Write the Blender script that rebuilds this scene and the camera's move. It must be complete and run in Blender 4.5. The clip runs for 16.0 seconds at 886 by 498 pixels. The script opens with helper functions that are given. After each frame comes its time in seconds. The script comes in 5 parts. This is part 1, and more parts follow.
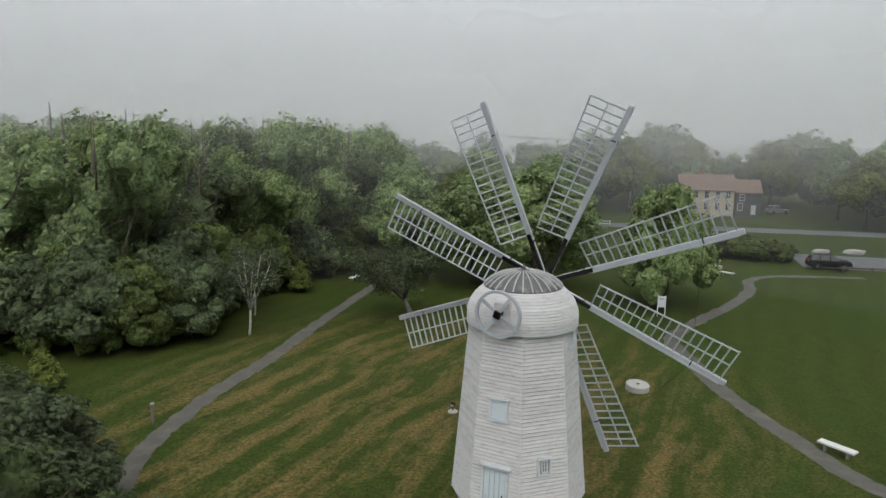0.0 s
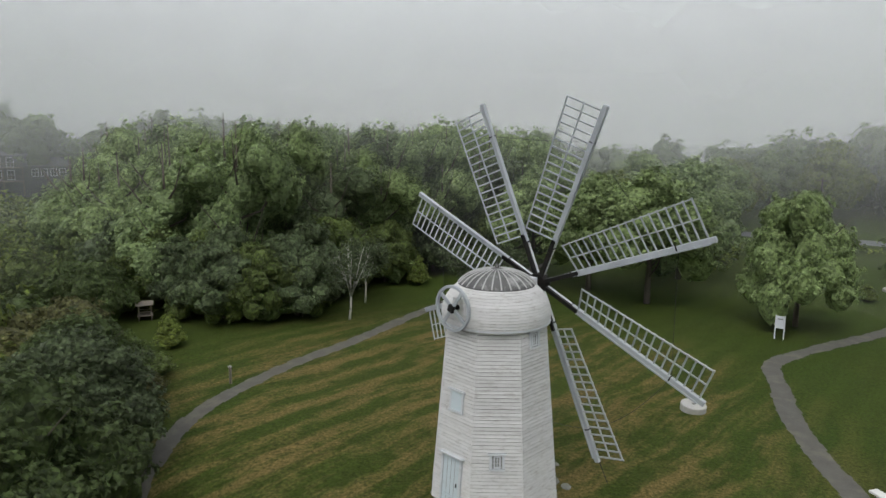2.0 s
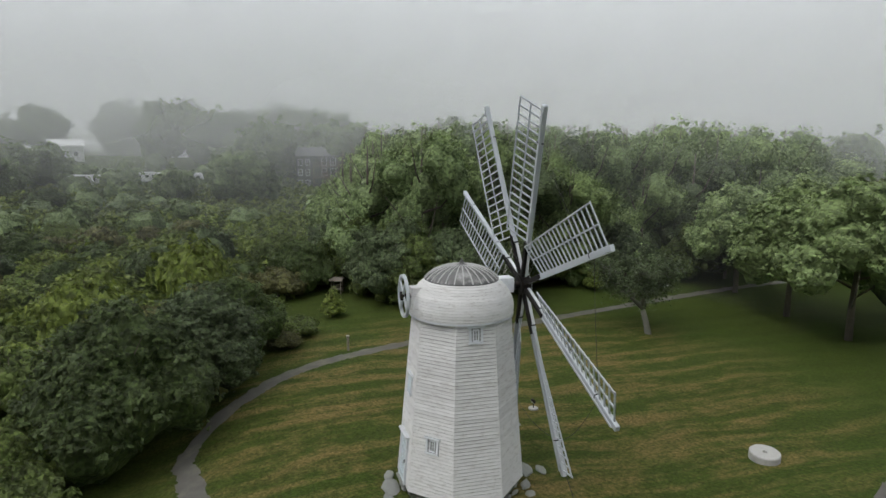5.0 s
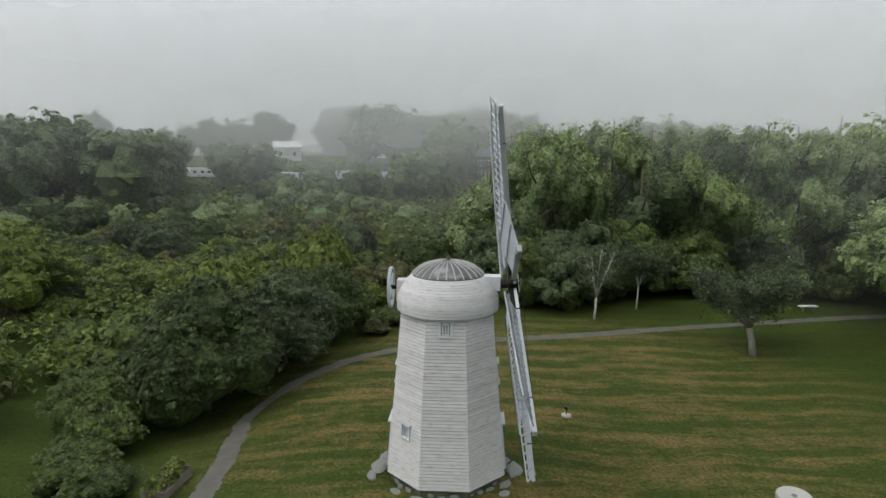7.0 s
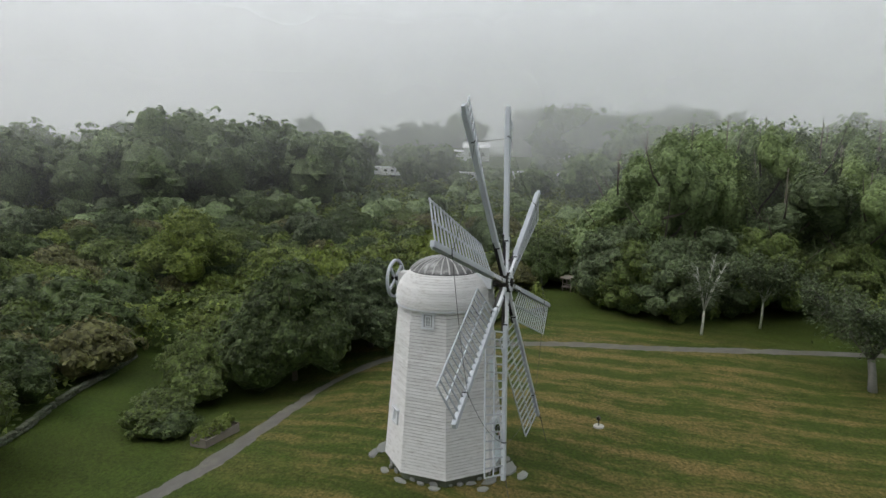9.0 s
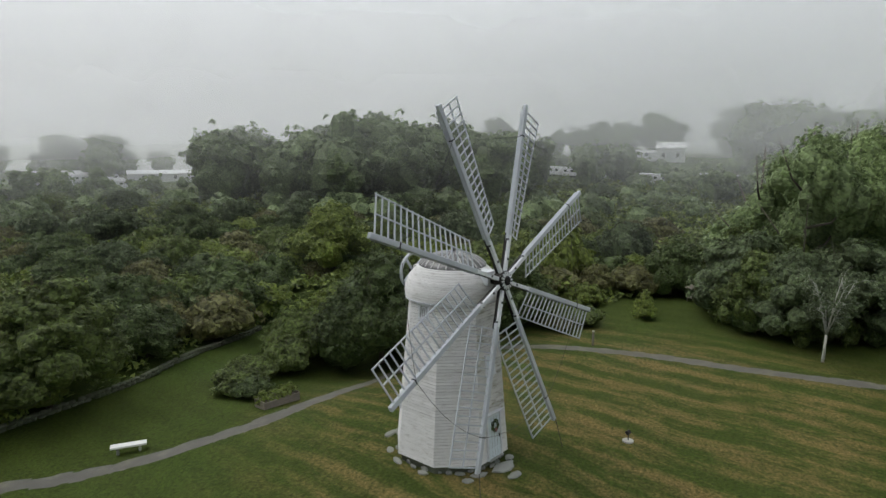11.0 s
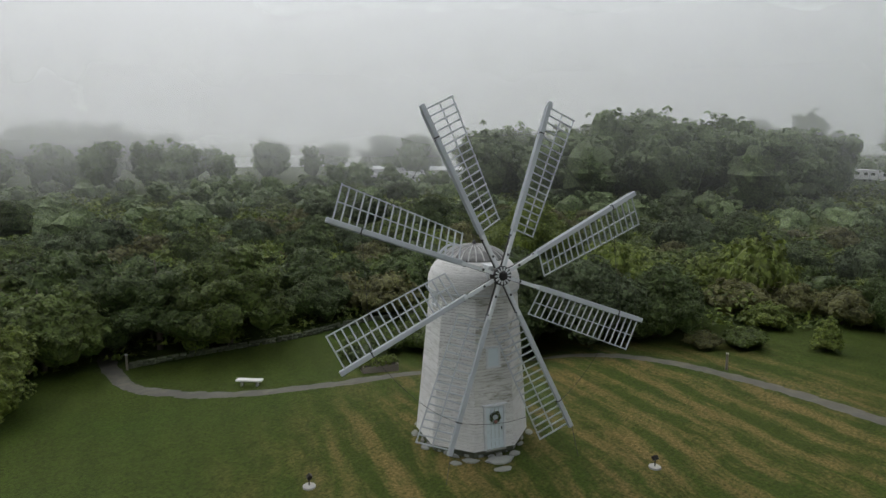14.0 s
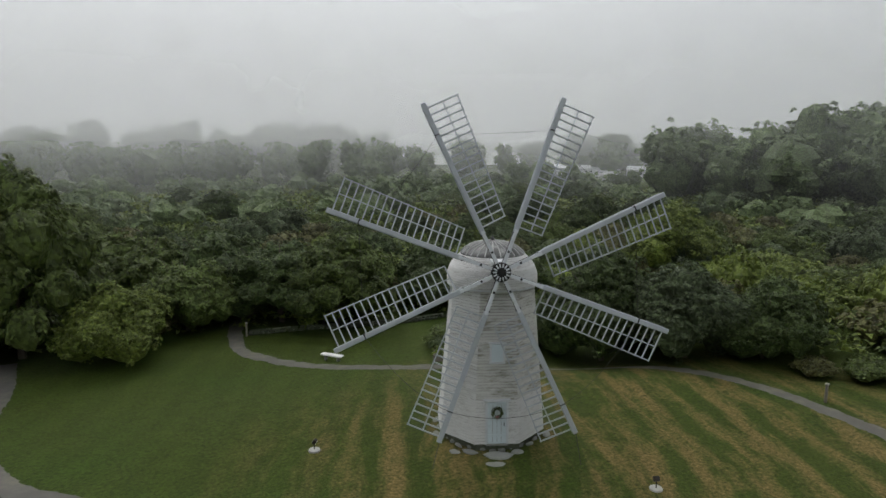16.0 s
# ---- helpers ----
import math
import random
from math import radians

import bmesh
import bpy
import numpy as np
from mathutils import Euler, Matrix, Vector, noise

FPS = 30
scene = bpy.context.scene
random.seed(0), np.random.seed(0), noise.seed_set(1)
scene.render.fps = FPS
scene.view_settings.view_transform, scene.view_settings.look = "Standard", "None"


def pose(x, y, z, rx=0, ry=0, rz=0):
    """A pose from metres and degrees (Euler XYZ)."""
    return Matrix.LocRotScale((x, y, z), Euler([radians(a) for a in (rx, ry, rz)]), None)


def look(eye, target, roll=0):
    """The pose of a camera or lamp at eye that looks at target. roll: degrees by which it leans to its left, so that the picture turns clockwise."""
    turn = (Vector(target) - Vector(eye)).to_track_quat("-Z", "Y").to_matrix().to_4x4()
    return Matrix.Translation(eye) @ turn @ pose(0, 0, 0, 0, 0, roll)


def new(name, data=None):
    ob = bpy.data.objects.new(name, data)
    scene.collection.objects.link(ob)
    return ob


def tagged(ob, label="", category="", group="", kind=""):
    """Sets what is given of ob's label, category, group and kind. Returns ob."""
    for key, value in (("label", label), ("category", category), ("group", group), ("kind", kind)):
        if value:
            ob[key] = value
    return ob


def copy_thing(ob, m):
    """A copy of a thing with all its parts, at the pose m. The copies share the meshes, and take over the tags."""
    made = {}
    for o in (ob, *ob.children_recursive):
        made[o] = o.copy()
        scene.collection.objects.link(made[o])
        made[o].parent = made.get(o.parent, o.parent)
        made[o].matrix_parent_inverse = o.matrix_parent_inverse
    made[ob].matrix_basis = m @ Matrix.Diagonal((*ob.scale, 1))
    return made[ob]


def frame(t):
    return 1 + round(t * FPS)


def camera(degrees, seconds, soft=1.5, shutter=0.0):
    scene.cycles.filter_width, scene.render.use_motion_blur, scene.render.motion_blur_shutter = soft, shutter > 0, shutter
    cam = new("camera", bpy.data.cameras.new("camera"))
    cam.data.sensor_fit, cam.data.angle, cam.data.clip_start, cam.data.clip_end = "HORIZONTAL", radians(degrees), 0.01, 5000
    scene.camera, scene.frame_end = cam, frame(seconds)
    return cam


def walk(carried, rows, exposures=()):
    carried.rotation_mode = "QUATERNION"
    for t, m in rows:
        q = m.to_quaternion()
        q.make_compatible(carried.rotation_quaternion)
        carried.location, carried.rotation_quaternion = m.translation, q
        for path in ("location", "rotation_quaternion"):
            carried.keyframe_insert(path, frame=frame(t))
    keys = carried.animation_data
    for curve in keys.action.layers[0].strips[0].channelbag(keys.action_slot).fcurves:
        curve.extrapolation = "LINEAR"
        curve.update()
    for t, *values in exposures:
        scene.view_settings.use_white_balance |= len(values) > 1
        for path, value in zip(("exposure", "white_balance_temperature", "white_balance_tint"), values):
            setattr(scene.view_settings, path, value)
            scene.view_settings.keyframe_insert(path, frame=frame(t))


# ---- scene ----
cam = camera(69.24, 16.0)
# seconds, x, y, z, yaw, pitch, roll
PATH = [
    (0, -0.710, -0.051, 14.379, -0.80, -9.51, 0.35),
    (0.5, 1.436, -0.364, 14.374, 3.65, -9.46, 0.35),
    (1, 3.659, -0.485, 14.370, 8.21, -9.42, 0.35),
    (1.5, 5.926, -0.406, 14.365, 12.84, -9.38, 0.35),
    (2, 8.206, -0.124, 14.360, 17.51, -9.35, 0.34),
    (2.5, 10.470, 0.358, 14.355, 22.20, -9.32, 0.34),
    (3, 12.695, 1.039, 14.350, 26.90, -9.29, 0.34),
    (3.5, 14.856, 1.910, 14.346, 31.59, -9.26, 0.34),
    (4, 16.933, 2.963, 14.341, 36.28, -9.24, 0.33),
    (4.5, 18.909, 4.186, 14.336, 40.96, -9.22, 0.33),
    (5, 20.768, 5.568, 14.331, 45.63, -9.21, 0.33),
    (5.5, 22.497, 7.095, 14.326, 50.29, -9.20, 0.33),
    (6, 24.085, 8.754, 14.321, 54.93, -9.19, 0.32),
    (6.5, 25.523, 10.529, 14.317, 59.57, -9.18, 0.32),
    (7, 26.802, 12.406, 14.312, 64.21, -9.18, 0.32),
    (7.5, 27.918, 14.370, 14.307, 68.84, -9.18, 0.32),
    (8, 28.866, 16.407, 14.302, 73.47, -9.18, 0.31),
    (8.5, 29.644, 18.502, 14.297, 78.09, -9.19, 0.31),
    (9, 30.250, 20.642, 14.292, 82.72, -9.20, 0.31),
    (9.5, 30.684, 22.814, 14.288, 87.34, -9.21, 0.31),
    (10, 30.945, 25.005, 14.283, 91.96, -9.23, 0.30),
    (10.5, 31.035, 27.203, 14.278, 96.57, -9.25, 0.30),
    (11, 30.956, 29.396, 14.273, 101.18, -9.27, 0.30),
    (11.5, 30.708, 31.573, 14.268, 105.78, -9.30, 0.30),
    (12, 30.293, 33.723, 14.264, 110.37, -9.32, 0.29),
    (12.5, 29.713, 35.835, 14.259, 114.96, -9.36, 0.29),
    (13, 28.967, 37.899, 14.254, 119.54, -9.39, 0.29),
    (13.5, 28.057, 39.903, 14.249, 124.13, -9.43, 0.29),
    (14, 26.980, 41.835, 14.244, 128.73, -9.47, 0.28),
    (14.5, 25.734, 43.683, 14.239, 133.36, -9.52, 0.28),
    (15, 24.315, 45.434, 14.235, 138.05, -9.56, 0.28),
    (15.5, 22.716, 47.071, 14.230, 142.80, -9.62, 0.28),
    (16, 20.930, 48.579, 14.225, 147.67, -9.67, 0.27),
]
walk(cam, [(t, pose(x, y, z, 90 + pitch, 0, yaw) @ pose(0, 0, 0, 0, 0, roll)) for t, x, y, z, yaw, pitch, roll in PATH],
     exposures=[(0, 0.16), (6, 0.24), (9, 0.3), (12, 0.2), (16, 0.03)])
MIST = ((44, 0.085), (72, 0.11), (100, 0.18), (135, 0.22), (185, 0.30), (250, 0.48), (360, 0.82))
SAIL_TURN = 25.0

# ---- world, sun ----
world = bpy.data.worlds.new("overcast_sky")
scene.world = world
world.use_nodes = True
wn, wl = world.node_tree.nodes, world.node_tree.links
sky = wn.new("ShaderNodeTexSky")
sky.sky_type, sky.sun_disc = "NISHITA", False
sky.sun_elevation, sky.sun_rotation = radians(56), radians(190)
sky.air_density, sky.dust_density = 1.0, 6.0
grey = wn.new("ShaderNodeHueSaturation")
grey.inputs["Saturation"].default_value = 0.12
cloud = wn.new("ShaderNodeMix")
cloud.data_type = "RGBA"
cloud.inputs["Factor"].default_value = 0.64
cloud.inputs["B"].default_value = (6.45, 6.78, 7.1, 1)
wl.new(sky.outputs["Color"], grey.inputs["Color"])
wl.new(grey.outputs["Color"], cloud.inputs["A"])
wl.new(cloud.outputs["Result"], wn["Background"].inputs["Color"])
wn["Background"].inputs["Strength"].default_value = 0.15
sun = new("sun", bpy.data.lights.new("sun", "SUN"))
sun.data.energy, sun.data.angle, sun.data.color = 0.5, radians(28), (1.0, 0.98, 0.95)
sun.matrix_world = look((0, 0, 60), (7.0, 39.9, 0))
sun.location = (0, 0, 60)


# ---- materials ----
def material(name, colour, rough=0.8, metal=0.0, vary=0.25, scale=6.0, fine=60.0, bump=0.3, depth=0.01,
             island=0.0, stain=None, stain_scale=1.5, stain_amount=0.5, stretch=(1, 1, 1), spec=0.3, through_light=0.0, per_object=0.0, speckle=0.0):
    m = bpy.data.materials.new(name)
    m.use_nodes = True
    n, l = m.node_tree.nodes, m.node_tree.links
    b = n["Principled BSDF"]
    b.inputs["Roughness"].default_value, b.inputs["Metallic"].default_value = rough, metal
    b.inputs["Specular IOR Level"].default_value = spec
    tc = n.new("ShaderNodeTexCoord")
    mp = n.new("ShaderNodeMapping")
    mp.inputs["Scale"].default_value = stretch
    l.new(tc.outputs["Object"], mp.inputs["Vector"])

    def noise_tex(s, detail=6.0, r=0.6):
        t = n.new("ShaderNodeTexNoise")
        t.inputs["Scale"].default_value, t.inputs["Detail"].default_value, t.inputs["Roughness"].default_value = s, detail, r
        l.new(mp.outputs["Vector"], t.inputs["Vector"])
        return t.outputs["Fac"]

    def mth(op, a, c, clamp=False):
        k = n.new("ShaderNodeMath")
        k.operation, k.use_clamp = op, clamp
        for i, v in enumerate((a, c)):
            if isinstance(v, (int, float)):
                k.inputs[i].default_value = v
            else:
                l.new(v, k.inputs[i])
        return k.outputs[0]

    big, small = noise_tex(scale), noise_tex(fine, 3.0)
    v = mth("ADD", mth("MULTIPLY", mth("SUBTRACT", big, 0.5), 2.2), mth("MULTIPLY", mth("SUBTRACT", small, 0.5), 1.0))
    if island:
        g = n.new("ShaderNodeNewGeometry")
        v = mth("ADD", v, mth("MULTIPLY", mth("SUBTRACT", g.outputs["Random Per Island"], 0.5), island / max(vary, 0.01)))
    if per_object:
        oi = n.new("ShaderNodeObjectInfo")
        v = mth("ADD", v, mth("MULTIPLY", mth("SUBTRACT", oi.outputs["Random"], 0.5), per_object / max(vary, 0.01)))
    gain = mth("ADD", mth("MULTIPLY", v, vary), 1.0)
    if speckle:
        cell = n.new("ShaderNodeTexVoronoi")
        cell.inputs["Scale"].default_value = 5.2
        l.new(mp.outputs["Vector"], cell.inputs["Vector"])
        split = n.new("ShaderNodeSeparateColor")
        l.new(cell.outputs["Color"], split.inputs[0])
        small = mth("SUBTRACT", 1.0, cell.outputs["Distance"])
        gain = mth("MULTIPLY", gain, mth("ADD", 1.0 - speckle * 0.5, mth("MULTIPLY", split.outputs[0], speckle)))
    mul = n.new("ShaderNodeVectorMath")
    mul.operation = "SCALE"
    mul.inputs[0].default_value = colour
    l.new(gain, mul.inputs["Scale"])
    out = mul.outputs[0]
    if stain:
        mx = n.new("ShaderNodeMix")
        mx.data_type = "RGBA"
        f = mth("MULTIPLY", mth("SUBTRACT", noise_tex(stain_scale, 8.0, 0.7), 0.52), 6.0, True)
        l.new(mth("MULTIPLY", f, stain_amount), mx.inputs["Factor"])
        l.new(out, mx.inputs["A"])
        mx.inputs["B"].default_value = (*stain, 1)
        out = mx.outputs["Result"]
    l.new(out, b.inputs["Base Color"])
    if bump:
        bp = n.new("ShaderNodeBump")
        bp.inputs["Strength"].default_value, bp.inputs["Distance"].default_value = bump, depth
        l.new(small, bp.inputs["Height"])
        l.new(bp.outputs["Normal"], b.inputs["Normal"])
    if through_light:
        tr = n.new("ShaderNodeBsdfTranslucent")
        l.new(out, tr.inputs["Color"])
        ms = n.new("ShaderNodeMixShader")
        ms.inputs[0].default_value = through_light
        l.new(b.outputs[0], ms.inputs[1])
        l.new(tr.outputs[0], ms.inputs[2])
        l.new(ms.outputs[0], n["Material Output"].inputs["Surface"])
    return m


WHITE = material("weathered_white_clapboard", (0.57, 0.565, 0.555), 0.75, vary=0.14, scale=1.4, fine=30, stretch=(1, 1, 4),
                 stain=(0.29, 0.265, 0.24), stain_scale=2.6, stain_amount=0.62, per_object=0.15)
# core wood coloured dark to draw the shade and dirt lines under each lap
LAP_LINE_WOOD = material("bare_weathered_wood", (0.15, 0.148, 0.14), 0.9, vary=0.25, scale=3, fine=30)
WHITE_DIRTY = material("mildewed_white_clapboard", (0.52, 0.515, 0.49), 0.8, vary=0.16, scale=1.6, fine=24, stretch=(1, 1, 4), stain=(0.17, 0.155, 0.10), stain_scale=1.1, stain_amount=0.9, per_object=0.16)
WHITE_TRIM = material("greyed_white_paint", (0.56, 0.58, 0.60), 0.65, vary=0.10, scale=3, fine=40, stain=(0.33, 0.33, 0.32), stain_scale=4, stain_amount=0.4)
SAIL = material("sail_grey_white_paint", (0.38, 0.405, 0.43), 0.6, vary=0.10, scale=3, fine=30, stain=(0.3, 0.31, 0.31), stain_scale=3, stain_amount=0.4)
IRON = material("black_iron", (0.025, 0.024, 0.023), 0.55, 0.6, vary=0.3, scale=5, stain=(0.07, 0.04, 0.025), stain_scale=4, stain_amount=0.4)
SEAM = material("pale_lead_seam", (0.40, 0.40, 0.39), 0.6, 0.1, vary=0.25, scale=4, fine=20)
LEAD = material("grey_lead_sheet", (0.12, 0.119, 0.117), 0.55, 0.25, vary=0.25, scale=2.5, fine=14, stain=(0.42, 0.42, 0.41), stain_scale=2.0, stain_amount=0.7)
PALE_DOOR = material("pale_blue_grey_door_paint", (0.54, 0.61, 0.64), 0.6, vary=0.08, scale=3, stain=(0.3, 0.33, 0.33), stain_scale=3, stain_amount=0.4)
GLASS = material("dark_window_glass", (0.07, 0.075, 0.075), 0.08, vary=0.2, scale=2, bump=0.0, spec=0.6)
# the sky's reflection is put into this pane colour
SKY_PALE_GLASS = material("clouded_window_glass", (0.22, 0.23, 0.22), 0.12, vary=0.25, scale=4, bump=0.0, spec=0.6)
STONE = material("grey_fieldstone", (0.22, 0.225, 0.21), 0.85, vary=0.3, scale=3, fine=25, bump=0.7, depth=0.03, stain=(0.12, 0.13, 0.09), stain_scale=3, per_object=0.2)
# moss on the wall stones; on the mill footing, gap shade as colour
MOSSY_AND_GAP_SHADE = material("dark_mossy_stone", (0.085, 0.095, 0.065), 0.95, vary=0.4, scale=3, fine=20, bump=0.6, depth=0.03, stain=(0.05, 0.075, 0.025), stain_scale=2)
PALE_STONE = material("pale_granite", (0.37, 0.365, 0.345), 0.85, vary=0.2, scale=3, fine=30, bump=0.6, stain=(0.22, 0.22, 0.18), stain_scale=3)
BARK = material("grey_brown_bark", (0.10, 0.085, 0.07), 0.9, vary=0.35, scale=4, fine=22, bump=0.8, depth=0.03, stretch=(1, 1, 0.3))
BIRCH = material("pale_birch_bark", (0.45, 0.44, 0.40), 0.8, vary=0.25, scale=5, fine=20, stain=(0.08, 0.07, 0.06), stain_scale=6, stain_amount=0.7)
TWIG = material("grey_twigs", (0.15, 0.145, 0.125), 0.9, vary=0.3, scale=5)
ROPE = material("dark_wire_rope", (0.05, 0.05, 0.045), 0.8, vary=0.2, scale=10)
PATH = material("worn_gravel_asphalt", (0.098, 0.094, 0.084), 0.9, vary=0.28, scale=1.2, fine=18, bump=0.5, depth=0.02, stain=(0.15, 0.135, 0.105), stain_scale=0.6, stain_amount=0.7)
ROAD = material("grey_asphalt_road", (0.12, 0.125, 0.13), 0.85, vary=0.15, scale=0.5, fine=8, bump=0.3)


def leaf_material(name, colour, island=0.38, per_object=0.25):
    return material(name, colour, 0.6, vary=0.26, scale=0.5, fine=3.0, bump=0.7, depth=0.12, speckle=0.9, island=island, per_object=per_object, spec=0.3, through_light=0.25)


LEAF_DARK = leaf_material("dark_green_leaves", (0.058, 0.084, 0.024))
LEAF_MID = leaf_material("mid_green_leaves", (0.082, 0.112, 0.026))
LEAF_LIGHT = leaf_material("light_green_leaves", (0.126, 0.162, 0.030))
# these two leaf colours are lifted and greyed to carry haze
HAZED_LEAF = leaf_material("wood_green_leaves", (0.176, 0.234, 0.092))
HAZED_DARK_LEAF = leaf_material("wood_deep_green_leaves", (0.152, 0.204, 0.086))
LEAF_GREY = leaf_material("grey_green_leaves", (0.074, 0.100, 0.044))
LEAF_OLIVE = leaf_material("olive_brown_leaves", (0.100, 0.100, 0.034))


def grass_material():
    m = bpy.data.materials.new("mown_grass")
    m.use_nodes = True
    n, l = m.node_tree.nodes, m.node_tree.links
    b = n["Principled BSDF"]
    b.inputs["Roughness"].default_value, b.inputs["Specular IOR Level"].default_value = 0.9, 0.15
    tc = n.new("ShaderNodeTexCoord")

    def noise_tex(s, detail=5.0, r=0.6, src=None):
        t = n.new("ShaderNodeTexNoise")
        t.inputs["Scale"].default_value, t.inputs["Detail"].default_value, t.inputs["Roughness"].default_value = s, detail, r
        l.new(src or tc.outputs["Object"], t.inputs["Vector"])
        return t.outputs["Fac"]

    def mth(op, a, c=0.0, clamp=False):
        k = n.new("ShaderNodeMath")
        k.operation, k.use_clamp = op, clamp
        for i, v in enumerate((a, c)):
            if isinstance(v, (int, float)):
                k.inputs[i].default_value = v
            else:
                l.new(v, k.inputs[i])
        return k.outputs[0]

    def mix(f, a, c):
        x = n.new("ShaderNodeMix")
        x.data_type = "RGBA"
        l.new(f, x.inputs["Factor"])
        for i, v in (("A", a), ("B", c)):
            if isinstance(v, tuple):
                x.inputs[i].default_value = (*v, 1)
            else:
                l.new(v, x.inputs[i])
        return x.outputs["Result"]

    sep = n.new("ShaderNodeSeparateXYZ")
    l.new(tc.outputs["Object"], sep.inputs[0])
    X, Y = sep.outputs[0], sep.outputs[1]
    # mowing rows run along the direction ROW; the coordinate across them, bent a little
    across = mth("ADD", mth("MULTIPLY", X, math.cos(radians(ROW_TURN))), mth("MULTIPLY", Y, math.sin(radians(ROW_TURN))))
    across = mth("ADD", across, mth("MULTIPLY", noise_tex(0.06, 2.0), 5.0))
    wave = mth("SINE", mth("MULTIPLY", across, 2 * math.pi / ROW_STEP))
    clump, speck, patch = noise_tex(1.1, 7.0, 0.72), noise_tex(6.0, 7.0, 0.78), noise_tex(0.09, 3.0)
    far = n.new("ShaderNodeVectorMath")
    far.operation = "DISTANCE"
    l.new(tc.outputs["Object"], far.inputs[0])
    far.inputs[1].default_value = (-1.5, 33.0, 0)
    field = mth("SUBTRACT", 1.0, mth("MULTIPLY", mth("SUBTRACT", far.outputs["Value"], 13.0), 0.11, True), True)
    green = mix(mth("MULTIPLY", clump, 1.0, True), (0.018, 0.034, 0.003), (0.056, 0.072, 0.012))
    green = mix(mth("MULTIPLY", mth("SUBTRACT", patch, 0.45), 3.0, True), green, (0.030, 0.054, 0.006))
    along = mth("SUBTRACT", mth("MULTIPLY", Y, math.cos(radians(ROW_TURN))), mth("MULTIPLY", X, math.sin(radians(ROW_TURN))))
    lay = n.new("ShaderNodeCombineXYZ")
    l.new(mth("MULTIPLY", across, 0.85), lay.inputs[0])
    l.new(mth("MULTIPLY", along, 0.13), lay.inputs[1])
    broken = noise_tex(1.0, 5.0, 0.62, lay.outputs[0])
    hay = mth("MULTIPLY", mth("SUBTRACT", mth("ADD", mth("MULTIPLY", wave, 0.12), mth("ADD", mth("MULTIPLY", clump, 0.9), mth("MULTIPLY", broken, 2.4))), 1.50), 2.2, True)
    hay = mth("MULTIPLY", mth("MULTIPLY", hay, field), mth("MULTIPLY", mth("SUBTRACT", speck, 0.22), 2.2), True)
    col = mix(hay, green, (0.165, 0.112, 0.044))
    stripes = mth("ADD", 1.0, mth("MULTIPLY", wave, 0.05))
    sp = mth("MAXIMUM", mth("ADD", -0.62, mth("MULTIPLY", speck, 3.2)), 0.22)
    sc = n.new("ShaderNodeVectorMath")
    sc.operation = "SCALE"
    l.new(col, sc.inputs[0])
    l.new(mth("MULTIPLY", stripes, sp), sc.inputs["Scale"])
    l.new(sc.outputs[0], b.inputs["Base Color"])
    bp = n.new("ShaderNodeBump")
    bp.inputs["Strength"].default_value, bp.inputs["Distance"].default_value = 0.6, 0.05
    l.new(noise_tex(9.0, 6.0, 0.75), bp.inputs["Height"])
    l.new(bp.outputs["Normal"], b.inputs["Normal"])
    return m


ROW_TURN, ROW_STEP = -28.0, 2.3
GRASS = grass_material()


def mist_material(amount, low, z0, z1, z2, z3, south):
    """Thin water mist: thickens from z0 to z1, thins out again from z2 to z3; south is its share south of the mill."""
    m = bpy.data.materials.new("thin_mist")
    m.use_nodes = True
    n, l = m.node_tree.nodes, m.node_tree.links
    n.remove(n["Principled BSDF"])
    d, t, mx, add = n.new("ShaderNodeBsdfDiffuse"), n.new("ShaderNodeBsdfTranslucent"), n.new("ShaderNodeMixShader"), n.new("ShaderNodeMixShader")
    for s in (d, t):
        s.inputs["Color"].default_value = (0.97, 0.975, 0.985, 1)
    add.inputs[0].default_value = 0.68
    l.new(d.outputs[0], add.inputs[1])
    l.new(t.outputs[0], add.inputs[2])
    tc, sep = n.new("ShaderNodeTexCoord"), n.new("ShaderNodeSeparateXYZ")
    l.new(tc.outputs["Object"], sep.inputs[0])

    def ramp(a, b, x, y, axis=2):
        r = n.new("ShaderNodeMapRange")
        r.interpolation_type = "SMOOTHSTEP"
        for i, v in enumerate((a, b, x, y)):
            r.inputs[i + 1].default_value = v
        l.new(sep.outputs[axis], r.inputs[0])
        return r.outputs[0]

    def mth(op, a, c):
        k = n.new("ShaderNodeMath")
        k.operation, k.use_clamp = op, True
        for i, v in enumerate((a, c)):
            if isinstance(v, (int, float)):
                k.inputs[i].default_value = v
            else:
                l.new(v, k.inputs[i])
        return k.outputs[0]

    ns = n.new("ShaderNodeTexNoise")
    ns.inputs["Scale"].default_value, ns.inputs["Detail"].default_value = 0.03, 3.0
    l.new(tc.outputs["Object"], ns.inputs["Vector"])
    f = mth("MULTIPLY", mth("MULTIPLY", ramp(z0, z1, low, amount), ramp(z2, z3, 1.0, 0.15)), mth("ADD", 0.62, mth("MULTIPLY", ns.outputs["Fac"], 0.76)))
    f = mth("MULTIPLY", f, ramp(0, 62, south, 1.0, 1))
    tp = n.new("ShaderNodeBsdfTransparent")
    l.new(f, mx.inputs[0])
    l.new(tp.outputs[0], mx.inputs[1])
    l.new(add.outputs[0], mx.inputs[2])
    l.new(mx.outputs[0], n["Material Output"].inputs["Surface"])
    return m


